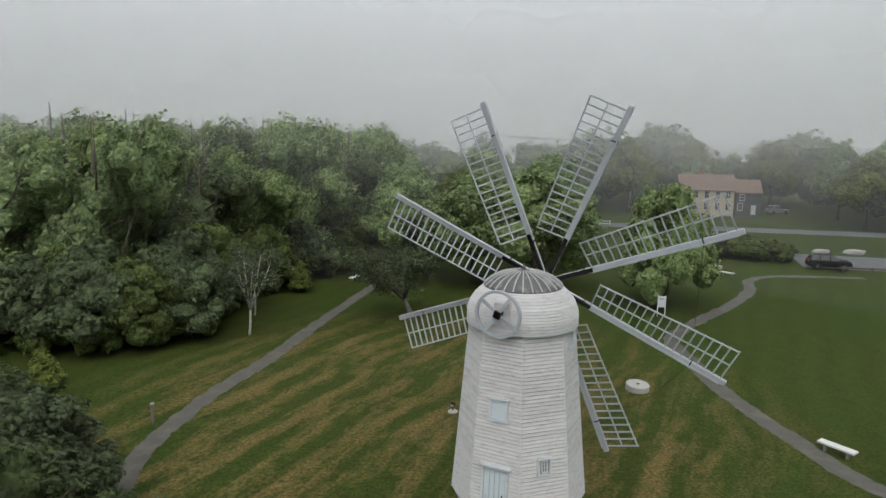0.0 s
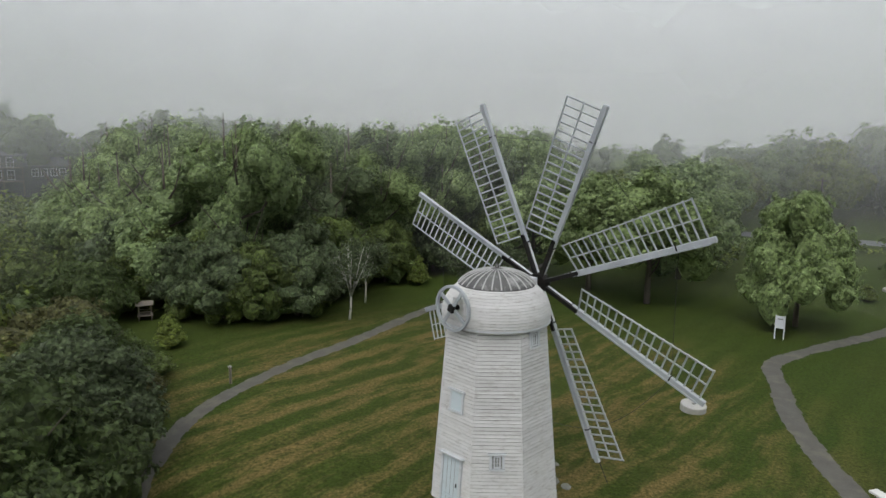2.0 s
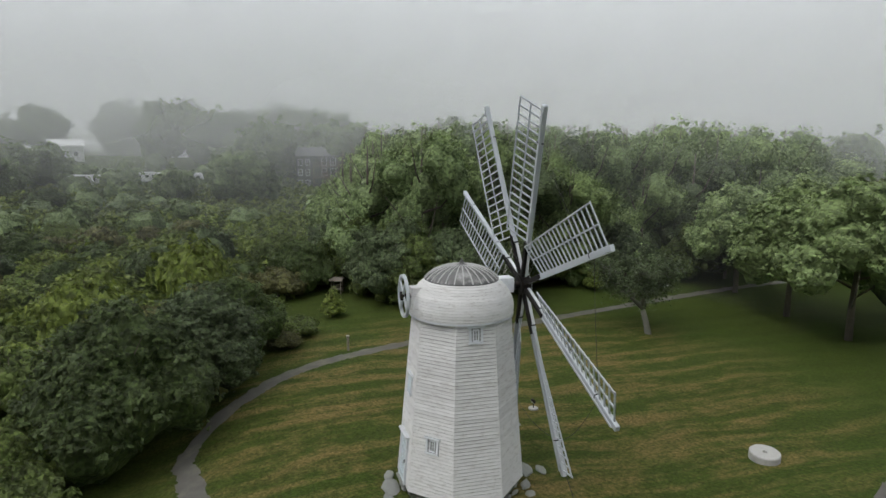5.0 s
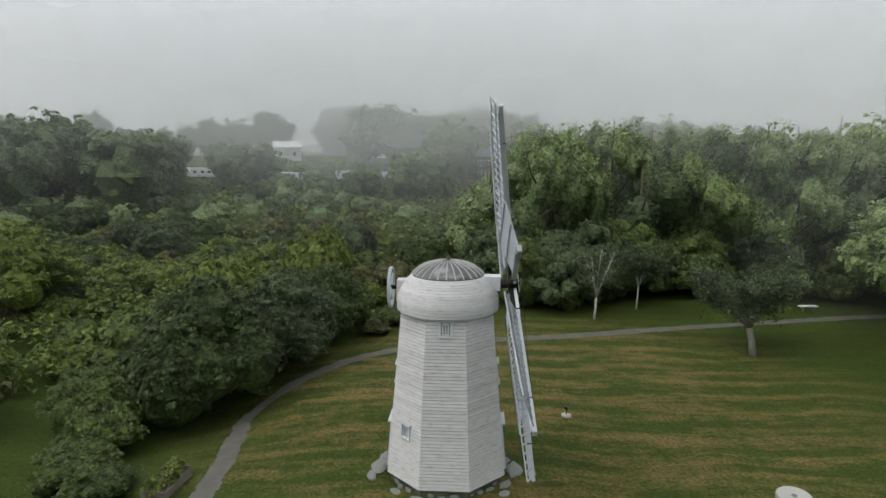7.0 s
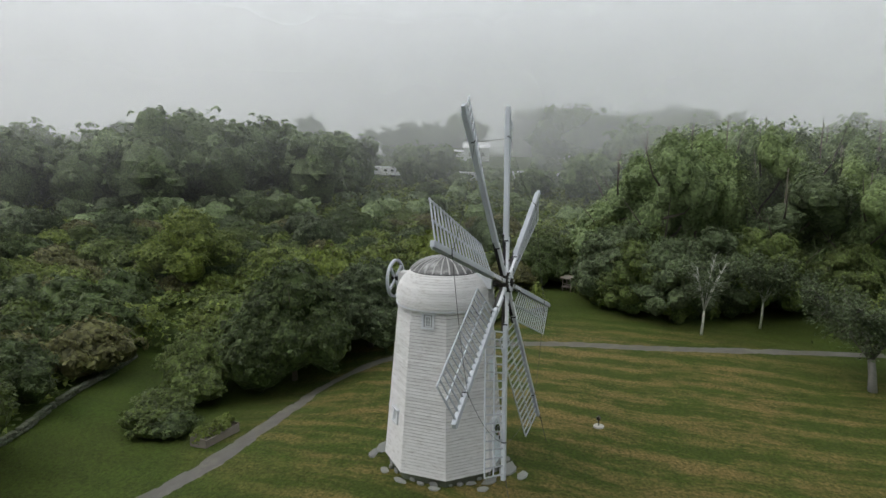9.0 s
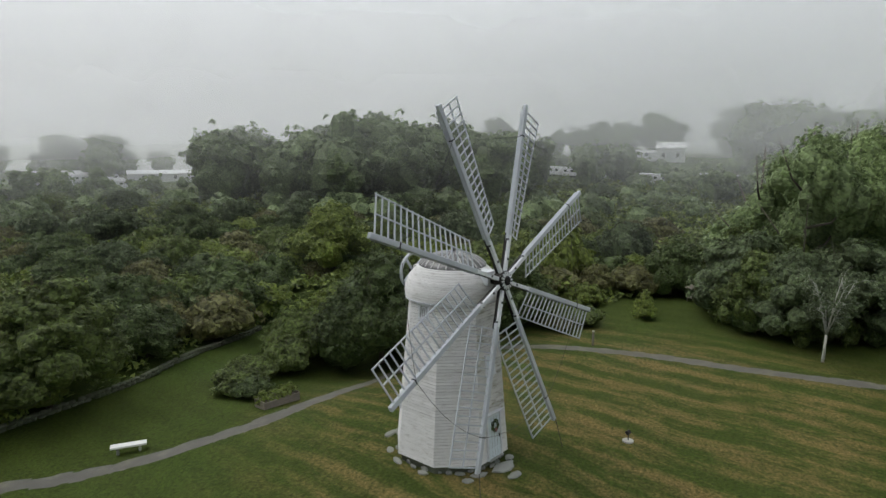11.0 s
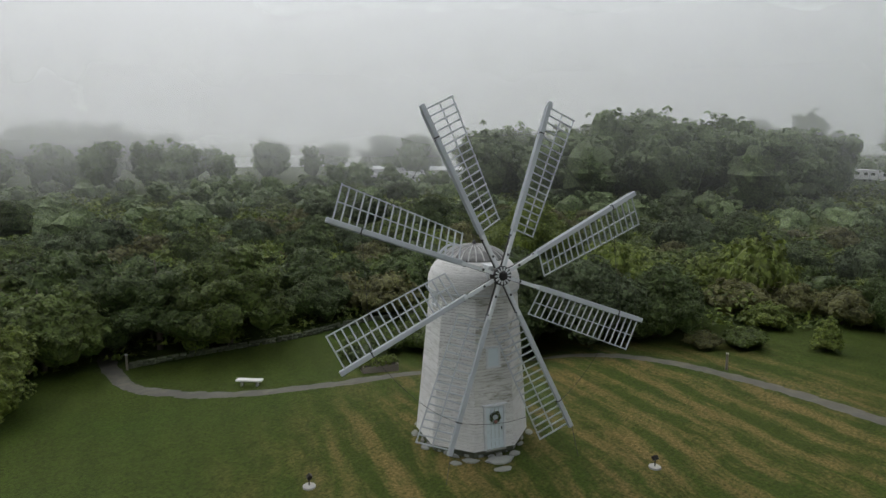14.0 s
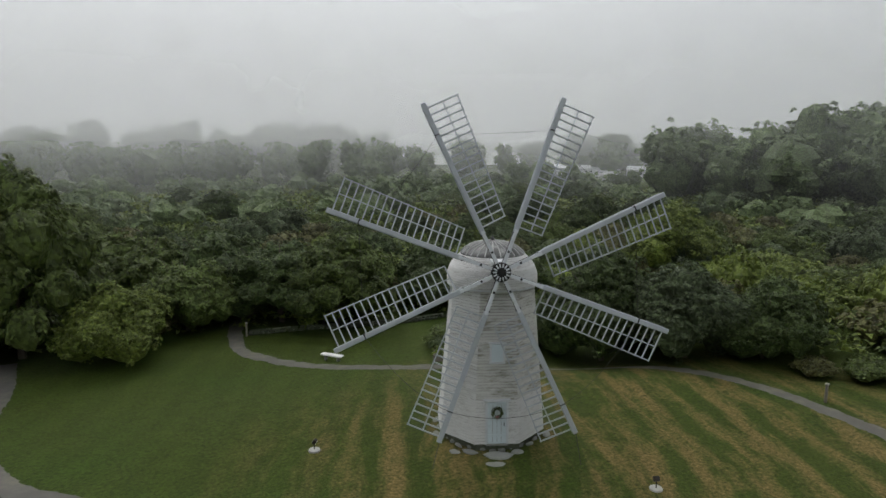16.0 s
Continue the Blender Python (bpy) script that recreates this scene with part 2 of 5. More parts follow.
# ---- mesh tools ----
class Shape:
    """Collects vertices and faces for one mesh."""

    def __init__(self):
        self.v, self.f = [], []

    def box(self, c, s, m=None):
        k = len(self.v)
        for dx, dy, dz in ((-1, -1, -1), (1, -1, -1), (1, 1, -1), (-1, 1, -1), (-1, -1, 1), (1, -1, 1), (1, 1, 1), (-1, 1, 1)):
            p = Vector((c[0] + dx * s[0] / 2, c[1] + dy * s[1] / 2, c[2] + dz * s[2] / 2))
            self.v.append(tuple(m @ p if m else p))
        for q in ((0, 3, 2, 1), (4, 5, 6, 7), (0, 1, 5, 4), (1, 2, 6, 5), (2, 3, 7, 6), (3, 0, 4, 7)):
            self.f.append(tuple(k + i for i in q))
        return self

    def tube(self, pts, radii, sides=8, caps=True):
        """A round bar along the points."""
        k, pts = len(self.v), [Vector(p) for p in pts]
        if isinstance(radii, (int, float)):
            radii = [radii] * len(pts)
        for i, p in enumerate(pts):
            d = (pts[min(i + 1, len(pts) - 1)] - pts[max(i - 1, 0)]).normalized()
            a = d.orthogonal().normalized() if i == 0 else (a - d * a.dot(d)).normalized()
            b = d.cross(a)
            for j in range(sides):
                w = 2 * math.pi * j / sides
                self.v.append(tuple(p + (a * math.cos(w) + b * math.sin(w)) * radii[i]))
        for i in range(len(pts) - 1):
            for j in range(sides):
                q = (j + 1) % sides
                self.f.append((k + i * sides + j, k + i * sides + q, k + (i + 1) * sides + q, k + (i + 1) * sides + j))
        if caps:
            self.f.append(tuple(k + j for j in reversed(range(sides))))
            self.f.append(tuple(k + (len(pts) - 1) * sides + j for j in range(sides)))
        return self

    def turned(self, prof, sides=32, centre=(0, 0, 0), a0=0.0):
        """A body of revolution about z from (radius, height) pairs, capped."""
        k = len(self.v)
        for r, z in prof:
            for j in range(sides):
                w = a0 + 2 * math.pi * j / sides
                self.v.append((centre[0] + r * math.cos(w), centre[1] + r * math.sin(w), centre[2] + z))
        for i in range(len(prof) - 1):
            for j in range(sides):
                q = (j + 1) % sides
                self.f.append((k + i * sides + j, k + i * sides + q, k + (i + 1) * sides + q, k + (i + 1) * sides + j))
        self.f.append(tuple(k + j for j in reversed(range(sides))))
        self.f.append(tuple(k + (len(prof) - 1) * sides + j for j in range(sides)))
        return self

    def poly(self, pts):
        k = len(self.v)
        self.v += [tuple(p) for p in pts]
        self.f.append(tuple(range(k, k + len(pts))))
        return self

    def slab(self, pts, off):
        """A flat polygon with thickness: off is the way to its other side."""
        k, n = len(self.v), len(pts)
        off = Vector(off)
        self.v += [tuple(p) for p in pts] + [tuple(Vector(p) + off) for p in pts]
        self.f.append(tuple(k + i for i in reversed(range(n))))
        self.f.append(tuple(k + n + i for i in range(n)))
        for i in range(n):
            j = (i + 1) % n
            self.f.append((k + i, k + j, k + n + j, k + n + i))
        return self

    def mesh(self, name, mat, smooth=False, bevel=0.0):
        me = bpy.data.meshes.new(name)
        me.from_pydata(self.v, [], self.f)
        if bevel:
            bm = bmesh.new()
            bm.from_mesh(me)
            bmesh.ops.bevel(bm, geom=list(bm.edges), offset=bevel, segments=1, affect="EDGES")
            bm.to_mesh(me)
            bm.free()
        me.materials.append(mat)
        if smooth:
            me.polygons.foreach_set("use_smooth", [True] * len(me.polygons))
        me.update()
        return me


def part(name, shape, mat, parent, label="", m=None, smooth=False, bevel=0.0):
    """One mesh object under a thing or a part."""
    ob = new(name, shape if isinstance(shape, bpy.types.Mesh) else shape.mesh(name, mat, smooth, bevel))
    ob.parent = parent
    if m is not None:
        ob.matrix_basis = m
    return tagged(ob, label)


def thing(name, label, category, m=None, group="", kind="", shape=None, mat=None, smooth=False, bevel=0.0):
    ob = new(name, shape.mesh(name, mat, smooth, bevel) if shape else None)
    if m is not None:
        ob.matrix_basis = m
    return tagged(ob, label, category, group, kind)


def smoothstep(a, b, x):
    t = min(1.0, max(0.0, (x - a) / (b - a)))
    return t * t * (3 - 2 * t)


def height(x, y):
    """The ground's height: level round the mill, falling gently south of it, rising far to the west."""
    z = -1.15 * smoothstep(21, 5, y) * smoothstep(60, 25, abs(x - 3))
    z -= 0.35 * smoothstep(-9, -17, x) * smoothstep(40, 20, y)
    z -= 1.8 * math.exp(-((x + 12) / 7) ** 2 - ((y - 15) / 6) ** 2)
    z += 9.5 * smoothstep(-80, -230, x) * smoothstep(-120, -30, y)
    return z


# ---- ground, paths, road ----
def ground_sheet():
    radii = [0, 1.5, 3, 4.5, 6, 8, 10, 12, 14, 16, 18, 20, 22, 24, 26, 28, 30, 33, 36, 40, 45, 50, 60, 75, 95, 120, 150, 190, 240, 300, 360, 430, 520, 700, 1000, 1600, 2600, 4200]
    s, k = Shape(), 96
    s.v.append((3, 22, height(3, 22)))
    for r in radii[1:]:
        for j in range(k):
            x, y = 3 + r * math.cos(2 * math.pi * j / k), 22 + r * math.sin(2 * math.pi * j / k)
            s.v.append((x, y, height(x, y)))
    for j in range(k):
        s.f.append((0, 1 + j, 1 + (j + 1) % k))
    for i in range(len(radii) - 2):
        for j in range(k):
            a, b = 1 + i * k + j, 1 + i * k + (j + 1) % k
            s.f.append((a, a + k, b + k, b))
    return s


thing("ground", "mown grass meadow with dry hay rows round the mill", "ground", kind="structure", shape=ground_sheet(), mat=GRASS, smooth=True)


def spline(pts, step=0.5):
    out, pts = [], [Vector((*p, 0)) for p in pts]
    pts = [2 * pts[0] - pts[1], *pts, 2 * pts[-1] - pts[-2]]
    for i in range(1, len(pts) - 2):
        a, b, c, d = pts[i - 1:i + 3]
        n = max(2, int((c - b).length / step))
        for j in range(n):
            t = j / n
            out.append(0.5 * (2 * b + (c - a) * t + (2 * a - 5 * b + 4 * c - d) * t * t + (3 * b - a - 3 * c + d) * t ** 3))
    out.append(pts[-2])
    return out


def strip(pts, width, lift=0.02, ragged=0.1, step=0.5):
    line, s = spline(pts, step), Shape()
    for i, p in enumerate(line):
        d = (line[min(i + 1, len(line) - 1)] - line[max(i - 1, 0)]).normalized()
        side = Vector((-d.y, d.x, 0))
        w = [width / 2 + ragged * noise.noise((p.x * 0.9, p.y * 0.9, q * 7)) for q in (0, 1)]
        for e in (-w[0], -w[0] * 0.5, 0, w[1] * 0.5, w[1]):
            q = p + side * e
            s.v.append((q.x, q.y, height(q.x, q.y) + lift - (0.03 if abs(e) == max(w) else 0)))
        if i:
            k = 5 * i
            for j in range(4):
                s.f.append((k - 5 + j, k - 4 + j, k + j + 1, k + j))
    return s


PATH_WEST = [(-1, 82), (-4.8, 70.5), (-7.6, 59.7), (-10.0, 49.3), (-11.8, 40.8), (-13.5, 35.0), (-14.4, 29.4), (-14.2, 26.0), (-13.2, 22.6), (-12.0, 19.8), (-10.3, 17.6),
             (-7.1, 16.5), (-3.7, 15.5), (-1.2, 14.5), (1.1, 13.3), (3.1, 11.6), (4.7, 10.2), (6.7, 7.8), (8.3, 5.0), (9.2, 2.6), (8.9, -0.4), (7.4, -5.0), (3.5, -10.5), (-2, -17)]
PATH_EAST = [(23.6, -3.0), (23.8, 3.0), (24.4, 7.6), (24.2, 13.4), (22.8, 18.7), (18.2, 24.5), (17.1, 28.8), (16.5, 33), (16.3, 37), (16.5, 41), (16.7, 45), (18.4, 47.7), (21.4, 51),
             (26.5, 56.3), (30.5, 61.5), (32.6, 66), (35.9, 68.2), (41, 68.2), (46, 67.5)]
thing("path_west", "narrow worn asphalt footpath across the grass", "path", kind="structure", shape=strip(PATH_WEST, 1.2, ragged=0.22), mat=PATH, smooth=True)
thing("path_east", "narrow gravelly footpath across the grass", "path", kind="structure", shape=strip(PATH_EAST, 1.2, ragged=0.22), mat=PATH, smooth=True)
thing("road", "grey asphalt road beyond the meadow", "road", kind="structure", shape=strip([(-40, 130), (10, 118), (51.5, 106.5), (66, 102), (100, 92), (150, 76)], 6.0, 0.03, 0.1, 3), mat=ROAD, smooth=True)
thing("car_park", "grey asphalt car park with boulders along its edge", "car park", kind="structure",
      shape=strip([(44.5, 78.5), (52, 76), (62, 73), (84, 67)], 10.0, 0.04, 0.2, 2), mat=ROAD, smooth=True)

# mist banks that stand round the meadow, thicker with distance
for i, (r, amount) in enumerate(MIST):
    s = Shape()
    for z in (-3, 6, 12, 20, 34, 60, 110, 200):
        for j in range(96):
            w = 2 * math.pi * j / 96
            rr = r * (1 + 0.05 * math.sin(3 * w + i * 2.1) + 0.03 * math.sin(7 * w + i))
            s.v.append((3 + rr * math.cos(w), 24 + rr * math.sin(w), z))
    for a in range(7):
        for j in range(96):
            q = (j + 1) % 96
            s.f.append((a * 96 + j, a * 96 + q, a * 96 + 96 + q, a * 96 + 96 + j))
    thing("mist_bank", "thin grey drifting mist", "mist", kind="structure", group="mist banks", shape=s,
          mat=mist_material(amount, amount * (0.42 if r < 300 else 0.85), 4, 18, 12 + r * 0.02, 30 + r * 0.34, 0.15 if r < 80 else 0.6 if r < 120 else 1.0), smooth=True)

# ---- the windmill ----
MILL = pose(2.75, 24.27, 0, 0, 0, -28.7)          # its +y is the way the sails face
Z0, Z1, R0, R1 = 0.36, 7.62, 2.72, 2.06         # tower: foot and top of the boards, corner radii
HUB = Vector((0, 2.77, 8.53))


def tower_radius(z):
    return R0 + (R1 - R0) * (z - Z0) / (Z1 - Z0)


def face_frame(k, z, out=0.0):
    """A pose on tower face k (0 is the front) at height z: x across, y outward, z up along the face."""
    a = tower_radius(z) * math.cos(math.pi / 8) + out
    lean = math.degrees(math.atan((R0 - R1) * math.cos(math.pi / 8) / (Z1 - Z0)))
    return pose(0, 0, 0, 0, 0, -45 * k) @ pose(0, a, z, lean, 0, 0)


def windmill():
    mill = thing("windmill", "white clapboard octagonal smock windmill with eight lattice sails", "windmill", MILL)
    s = Shape()
    s.turned([(R0 - 0.09, Z0), (R1 - 0.09, Z1)], 8, a0=math.pi / 8)
    tower = part("tower", s, LAP_LINE_WOOD, mill, "octagonal tower clad in weathered white clapboards")
    # lapped boards, each its own piece
    rows = 52
    step, low = (Z1 - Z0) / rows, Shape()
    for i in range(rows):
        # the gap above each board bares the dark core as a lap-shade line
        za, zb = Z0 + i * step, Z0 + (i + 1) * step - 0.024
        ra, rb = tower_radius(za) + 0.014, tower_radius(zb) - 0.006
        s, c, t = Shape(), math.cos(math.pi / 8), math.sin(math.pi / 8)
        s.v = [(-ra * t, ra * c, za), (ra * t, ra * c, za), (rb * t, rb * c, zb), (-rb * t, rb * c, zb),
               (-ra * t, ra * c - 0.05, za), (ra * t, ra * c - 0.05, za), (rb * t, rb * c - 0.02, zb), (-rb * t, rb * c - 0.02, zb)]
        s.f = [(3, 2, 1, 0), (0, 1, 5, 4), (1, 2, 6, 5), (2, 3, 7, 6), (3, 0, 4, 7), (4, 5, 6, 7)]
        if i < rows - 37:
            for k in range(8):
                o, m = len(low.v), pose(0, 0, 0, 0, 0, 45 * k)
                low.v += [tuple(m @ Vector(p)) for p in s.v]
                low.f += [tuple(o + q for q in f) for f in s.f]
            continue
        me, worn = s.mesh("clapboard", WHITE), s.mesh("clapboard", WHITE_DIRTY)
        for k in range(8):
            part("clapboard", worn if k in (0, 1) else me, WHITE, tower, m=pose(0, 0, random.uniform(-0.004, 0.004), 0, 0, 45 * k + random.uniform(-0.08, 0.08)))
    tagged(part("clapboard", low, WHITE, tower, "lower rows of white clapboards"), kind="stuff")

    # cap: boarded belt, then a ribbed lead dome
    prof = [(2.09, 7.48), (2.15, 7.54), (2.165, 7.71), (2.165, 7.88), (2.14, 8.04), (2.09, 8.20), (2.02, 8.36), (1.925, 8.52), (1.79, 8.67), (1.64, 8.81), (1.50, 8.94)]
    fine = [(0.8 * i / 1.2) for i in range(16)]
    prof = [tuple(Vector(prof[int(t)]).lerp(Vector(prof[min(int(t) + 1, 10)]), t - int(t))) for t in fine]
    cap = part("cap", Shape().turned([(r - 0.055, z) for r, z in prof], 40), LAP_LINE_WOOD, mill, "rounded cap of curved white boards", smooth=True)
    for (ra, za), (rb, zb) in zip(prof[1:], prof[2:]):
        s, k = Shape(), 40
        # same gap here: the dark cap core reads as shade between boards
        for r, z in ((ra + 0.012, za), (rb - 0.004, zb - 0.02), (rb - 0.06, zb - 0.02), (ra - 0.06, za)):
            s.v += [(r * math.cos(2 * math.pi * j / k), r * math.sin(2 * math.pi * j / k), z) for j in range(k)]
        for a in range(4):
            for j in range(k):
                b, q = (a + 1) % 4, (j + 1) % k
                s.f.append((a * k + j, a * k + q, b * k + q, b * k + j))
        part("cap_board", s, WHITE, cap)
    part("cap_rim", Shape().turned([(2.02, 7.46), (2.17, 7.46), (2.18, 7.53), (2.02, 7.54)], 40), WHITE_TRIM, cap)

    def lead(r):
        return 8.93 + 0.77 * math.sqrt(max(0.0, 1 - (r / 1.56) ** 2)) - 0.77 * math.sqrt(1 - (1.5 / 1.56) ** 2)
    rr = [1.53, 1.4, 1.2, 1.0, 0.75, 0.5, 0.25, 0.04]
    dome = part("lead_dome", Shape().turned([(1.53, 8.90)] + [(r, lead(min(r, 1.5)) + 0.01) for r in rr], 48), LEAD, mill, "grey lead sheet dome with raised seams", smooth=True)
    for j in range(26):
        a = 2 * math.pi * j / 26
        pts = [(r * math.cos(a), r * math.sin(a), lead(min(r, 1.5)) + 0.018) for r in rr[:-1]]
        part("seam", Shape().tube(pts, [0.034, 0.034, 0.032, 0.03, 0.026, 0.02, 0.014], 5), SEAM, dome)
    part("finial", Shape().turned([(0.10, 9.52), (0.085, 9.64), (0.03, 9.68), (0.02, 9.76)], 10), LEAD, mill)

    # front storm hood, windshaft, poll end
    n = pose(*HUB, 6.3, 0, 0)
    part("shaft_box", Shape().box((0, 1.75, 8.56), (0.62, 0.95, 0.62)), WHITE_TRIM, mill, "white boarded box round the windshaft", bevel=0.02)
    part("windshaft", Shape().tube([n @ Vector((0, -1.1, 0)), n @ Vector((0, 0.25, 0))], 0.17, 16), IRON, mill, "black iron windshaft")
    poll = part("poll_end", Shape().tube([n @ Vector((0, y, 0)) for y in (-0.22, -0.2, 0.17, 0.2)], [0.38, 0.43, 0.43, 0.40], 28), IRON, mill, "black iron hub that holds the stocks")
    part("hub_cap", Shape().tube([n @ Vector((0, y, 0)) for y in (0.19, 0.27, 0.29)], [0.20, 0.20, 0.15], 16), IRON, poll)
    for j in range(14):
        m = n @ pose(0, 0, 0, 0, 360 / 14 * (j + 0.5), 0)
        part("hub_plate", Shape().box((0, 0.215, 0.30), (0.065, 0.05, 0.17), m), WHITE_TRIM, poll)

    # sails: stock, rails, cross bars
    root, tip, w0, w1 = 2.12, 7.76, 1.26, 1.50

    def across(z, f):
        """A point of the lattice: f from 0 at the stock to 1 at the trailing edge; it twists from root to tip."""
        q = (z - root) / (tip - root)
        w, tw = (w0 + (w1 - w0) * q) * f, radians(20 - 10 * q)
        return Vector((-0.06 - w * math.cos(tw), -0.02 - w * math.sin(tw), z))
    stock = Shape().box((0, 0, (root + tip) / 2 - 0.06), (0.22, 0.17, tip - root + 0.62)).mesh("sail", SAIL, bevel=0.02)
    arm_f = Shape().box((0, 0.05, 1.2), (0.15, 0.12, 1.56)).mesh("arm", WHITE_TRIM)
    arm_b = Shape().box((0, -0.09, 1.15), (0.17, 0.13, 2.0)).mesh("arm_backing", IRON)
    leadb = Shape().box((0.10, -0.075, 4.95), (0.06, 0.10, 5.7)).mesh("leading_board", SAIL)
    rails = []
    for f in (0.52, 1.0):
        pts = [across(root + (tip - root) * i / 8, f) for i in range(9)]
        s = Shape().tube(pts, 0.036, 4)
        rails.append(s.mesh("rail", SAIL))
    bars = []
    for i in range(18):
        z = root + (tip - root) * i / 17
        p, q = across(z, -0.02), across(z, 1.03)
        d = q - p
        m = Matrix.Translation((p + q) / 2 + Vector((0, 0.02, 0))) @ d.to_track_quat("X", "Z").to_matrix().to_4x4()
        bars.append(Shape().box((0, 0, 0), (d.length, 0.04, 0.06), m).mesh("bar", SAIL))
    strap = Shape().box((0, 0, 6.55), (0.24, 0.19, 0.05)).mesh("strap", IRON)
    bolt = Shape().box((0, 0.10, 0.95), (0.10, 0.05, 0.10)).mesh("bolt", IRON)
    clamp = Shape().box((0, 0, 1.80), (0.25, 0.21, 0.06)).mesh("clamp", IRON)
    for k in range(8):
        sail = part("sail", stock, SAIL, mill, "grey-white lattice sail with no cloth", n @ pose(0, 0, 0, 0, SAIL_TURN + 45 * k, 0))
        part("arm", arm_f, WHITE_TRIM, sail)
        part("arm_backing", arm_b, IRON, sail, "black iron backing")
        part("leading_board", leadb, SAIL, sail)
        for me in rails:
            part("rail", me, SAIL, sail)
        for me in bars:
            part("bar", me, SAIL, sail)
        for me in (strap, bolt, clamp):
            part(me.name.split(".")[0], me, IRON, sail)

    # tie wires from stock to stock, and two stays that hold the low sails to the ground
    def on_sail(k, r):
        return n @ pose(0, 0, 0, 0, SAIL_TURN + 45 * k, 0) @ Vector((0, 0.1, r))
    for k in range(8):
        a, b = on_sail(k, 6.55), on_sail(k + 1, 6.55)
        sag = 0.05 if k in (7,) else 0.45
        pts = [a.lerp(b, t / 12) - Vector((0, 0, sag * 4 * t / 12 * (1 - t / 12))) for t in range(13)]
        part("tie_wire", Shape().tube(pts, 0.010, 5), ROPE, mill, "thin dark tie wire")
    for k, dx in ((3, 0.3), (4, -0.2)):
        a = on_sail(k, 7.98)
        part("stay_rope", Shape().tube([a, (a.x + dx, a.y + 0.3, 0.0)], 0.015, 5), ROPE, mill, "thin rope stay to the ground")

    # tail wheel at the back of the cap
    tail = part("tail_wheel", Shape().tube([(0, -1.9, 8.3), (0, -2.58, 8.3)], 0.10, 12), IRON, mill, "white-painted winding wheel with four spokes")
    s, k, rim = Shape(), 36, ((0.88, -2.38), (0.88, -2.50), (0.78, -2.50), (0.78, -2.38))
    for r, y in rim:
        s.v += [(r * math.cos(2 * math.pi * j / k), y, 8.3 + r * math.sin(2 * math.pi * j / k)) for j in range(k)]
    for a in range(4):
        for j in range(k):
            b, q = (a + 1) % 4, (j + 1) % k
            s.f.append((a * k + j, b * k + j, b * k + q, a * k + q))
    part("rim", s, SAIL, tail)
    for a in (45, 135):
        part("spoke", Shape().box((0, 0, 0), (1.66, 0.07, 0.12), pose(0, -2.43 - a * 0.0003, 8.3, 0, a - 8, 0)), SAIL, tail)
    part("hub", Shape().box((0, 0, 0), (0.26, 0.12, 0.26), pose(0, -2.52, 8.3, 0, 20, 0)), IRON, tail)
    part("tail_box", Shape().slab([(-0.40, -1.55, 7.78), (0.40, -1.55, 7.78), (0.28, -1.55, 8.66), (-0.28, -1.55, 8.66)], (0, -0.62, 0)), WHITE, mill, "white boarded housing of the tail wheel", bevel=0.02)

    # openings
    def opening(name, k, z, w, h, label, glazed):
        m = face_frame(k, z)
        fr = part(name, Shape().box((0, -0.05, h / 2), (w + 0.1, 0.06, h + 0.1)), WHITE_TRIM, mill, label, m)
        for x in (-w / 2 - 0.04, w / 2 + 0.04):
            part("jamb", Shape().box((x, 0.01, h / 2), (0.09, 0.10, h + 0.06)), WHITE_TRIM, fr)
        part("lintel", Shape().box((0, 0.035, h + 0.07), (w + 0.30, 0.17, 0.07)), WHITE_TRIM, fr)
        part("sill", Shape().box((0, 0.03, -0.04), (w + 0.2, 0.13, 0.07)), WHITE_TRIM, fr)
        if glazed:
            part("pane", Shape().box((0, 0.0, h / 2), (w, 0.02, h)), SKY_PALE_GLASS, fr, "glass coloured pale with the sky's reflection")
            for x in (-w * 0.27, w * 0.27):
                part("sash_stile", Shape().box((x, 0.022, h / 2), (0.045, 0.04, h * 0.86)), WHITE_TRIM, fr)
            for zz in (h * 0.08, h * 0.92):
                part("sash_rail", Shape().box((0, 0.022, zz), (w * 0.62, 0.04, 0.05)), WHITE_TRIM, fr)
            part("glazing_bar", Shape().box((0, 0.018, h / 2), (0.03, 0.03, h * 0.8)), WHITE_TRIM, fr)
        else:
            part("shutter", Shape().box((0, 0.02, h / 2), (w, 0.06, h)), PALE_DOOR, fr, "pale blue-grey shutter", bevel=0.01)
        return fr

    opening("window", 2, 6.78, 0.40, 0.52, "small glazed window in a white frame", True)
    opening("window", 3, 2.26, 0.40, 0.50, "small glazed window in a white frame", True)
    opening("hatch", 0, 4.22, 0.52, 0.82, "closed pale shutter hatch", False)
    opening("hatch", 4, 4.22, 0.55, 0.72, "closed pale shutter hatch", False)
    for k, lab in ((0, "closed pale grey front door with a wreath"), (4, "closed pale blue back door")):
        m = face_frame(k, Z0 + 0.02, 0.02)
        dr = part("door", Shape().box((0, 0.02, 1.0), (0.86, 0.06, 1.96)), PALE_DOOR, mill, lab, m, bevel=0.01)
        for x in (-0.49, 0.49):
            part("door_post", Shape().box((x, 0.02, 1.02), (0.10, 0.11, 2.05)), WHITE_TRIM, dr)
        part("door_hood", Shape().box((0, 0.07, 2.08), (1.25, 0.22, 0.07)), WHITE_TRIM, dr)
        part("threshold", Shape().box((0, 0.06, -0.01), (1.0, 0.20, 0.06)), STONE, dr)
        for x in (-0.2, 0.0, 0.2):
            part("groove", Shape().box((x, 0.052, 1.0), (0.014, 0.006, 1.8)), STONE, dr)
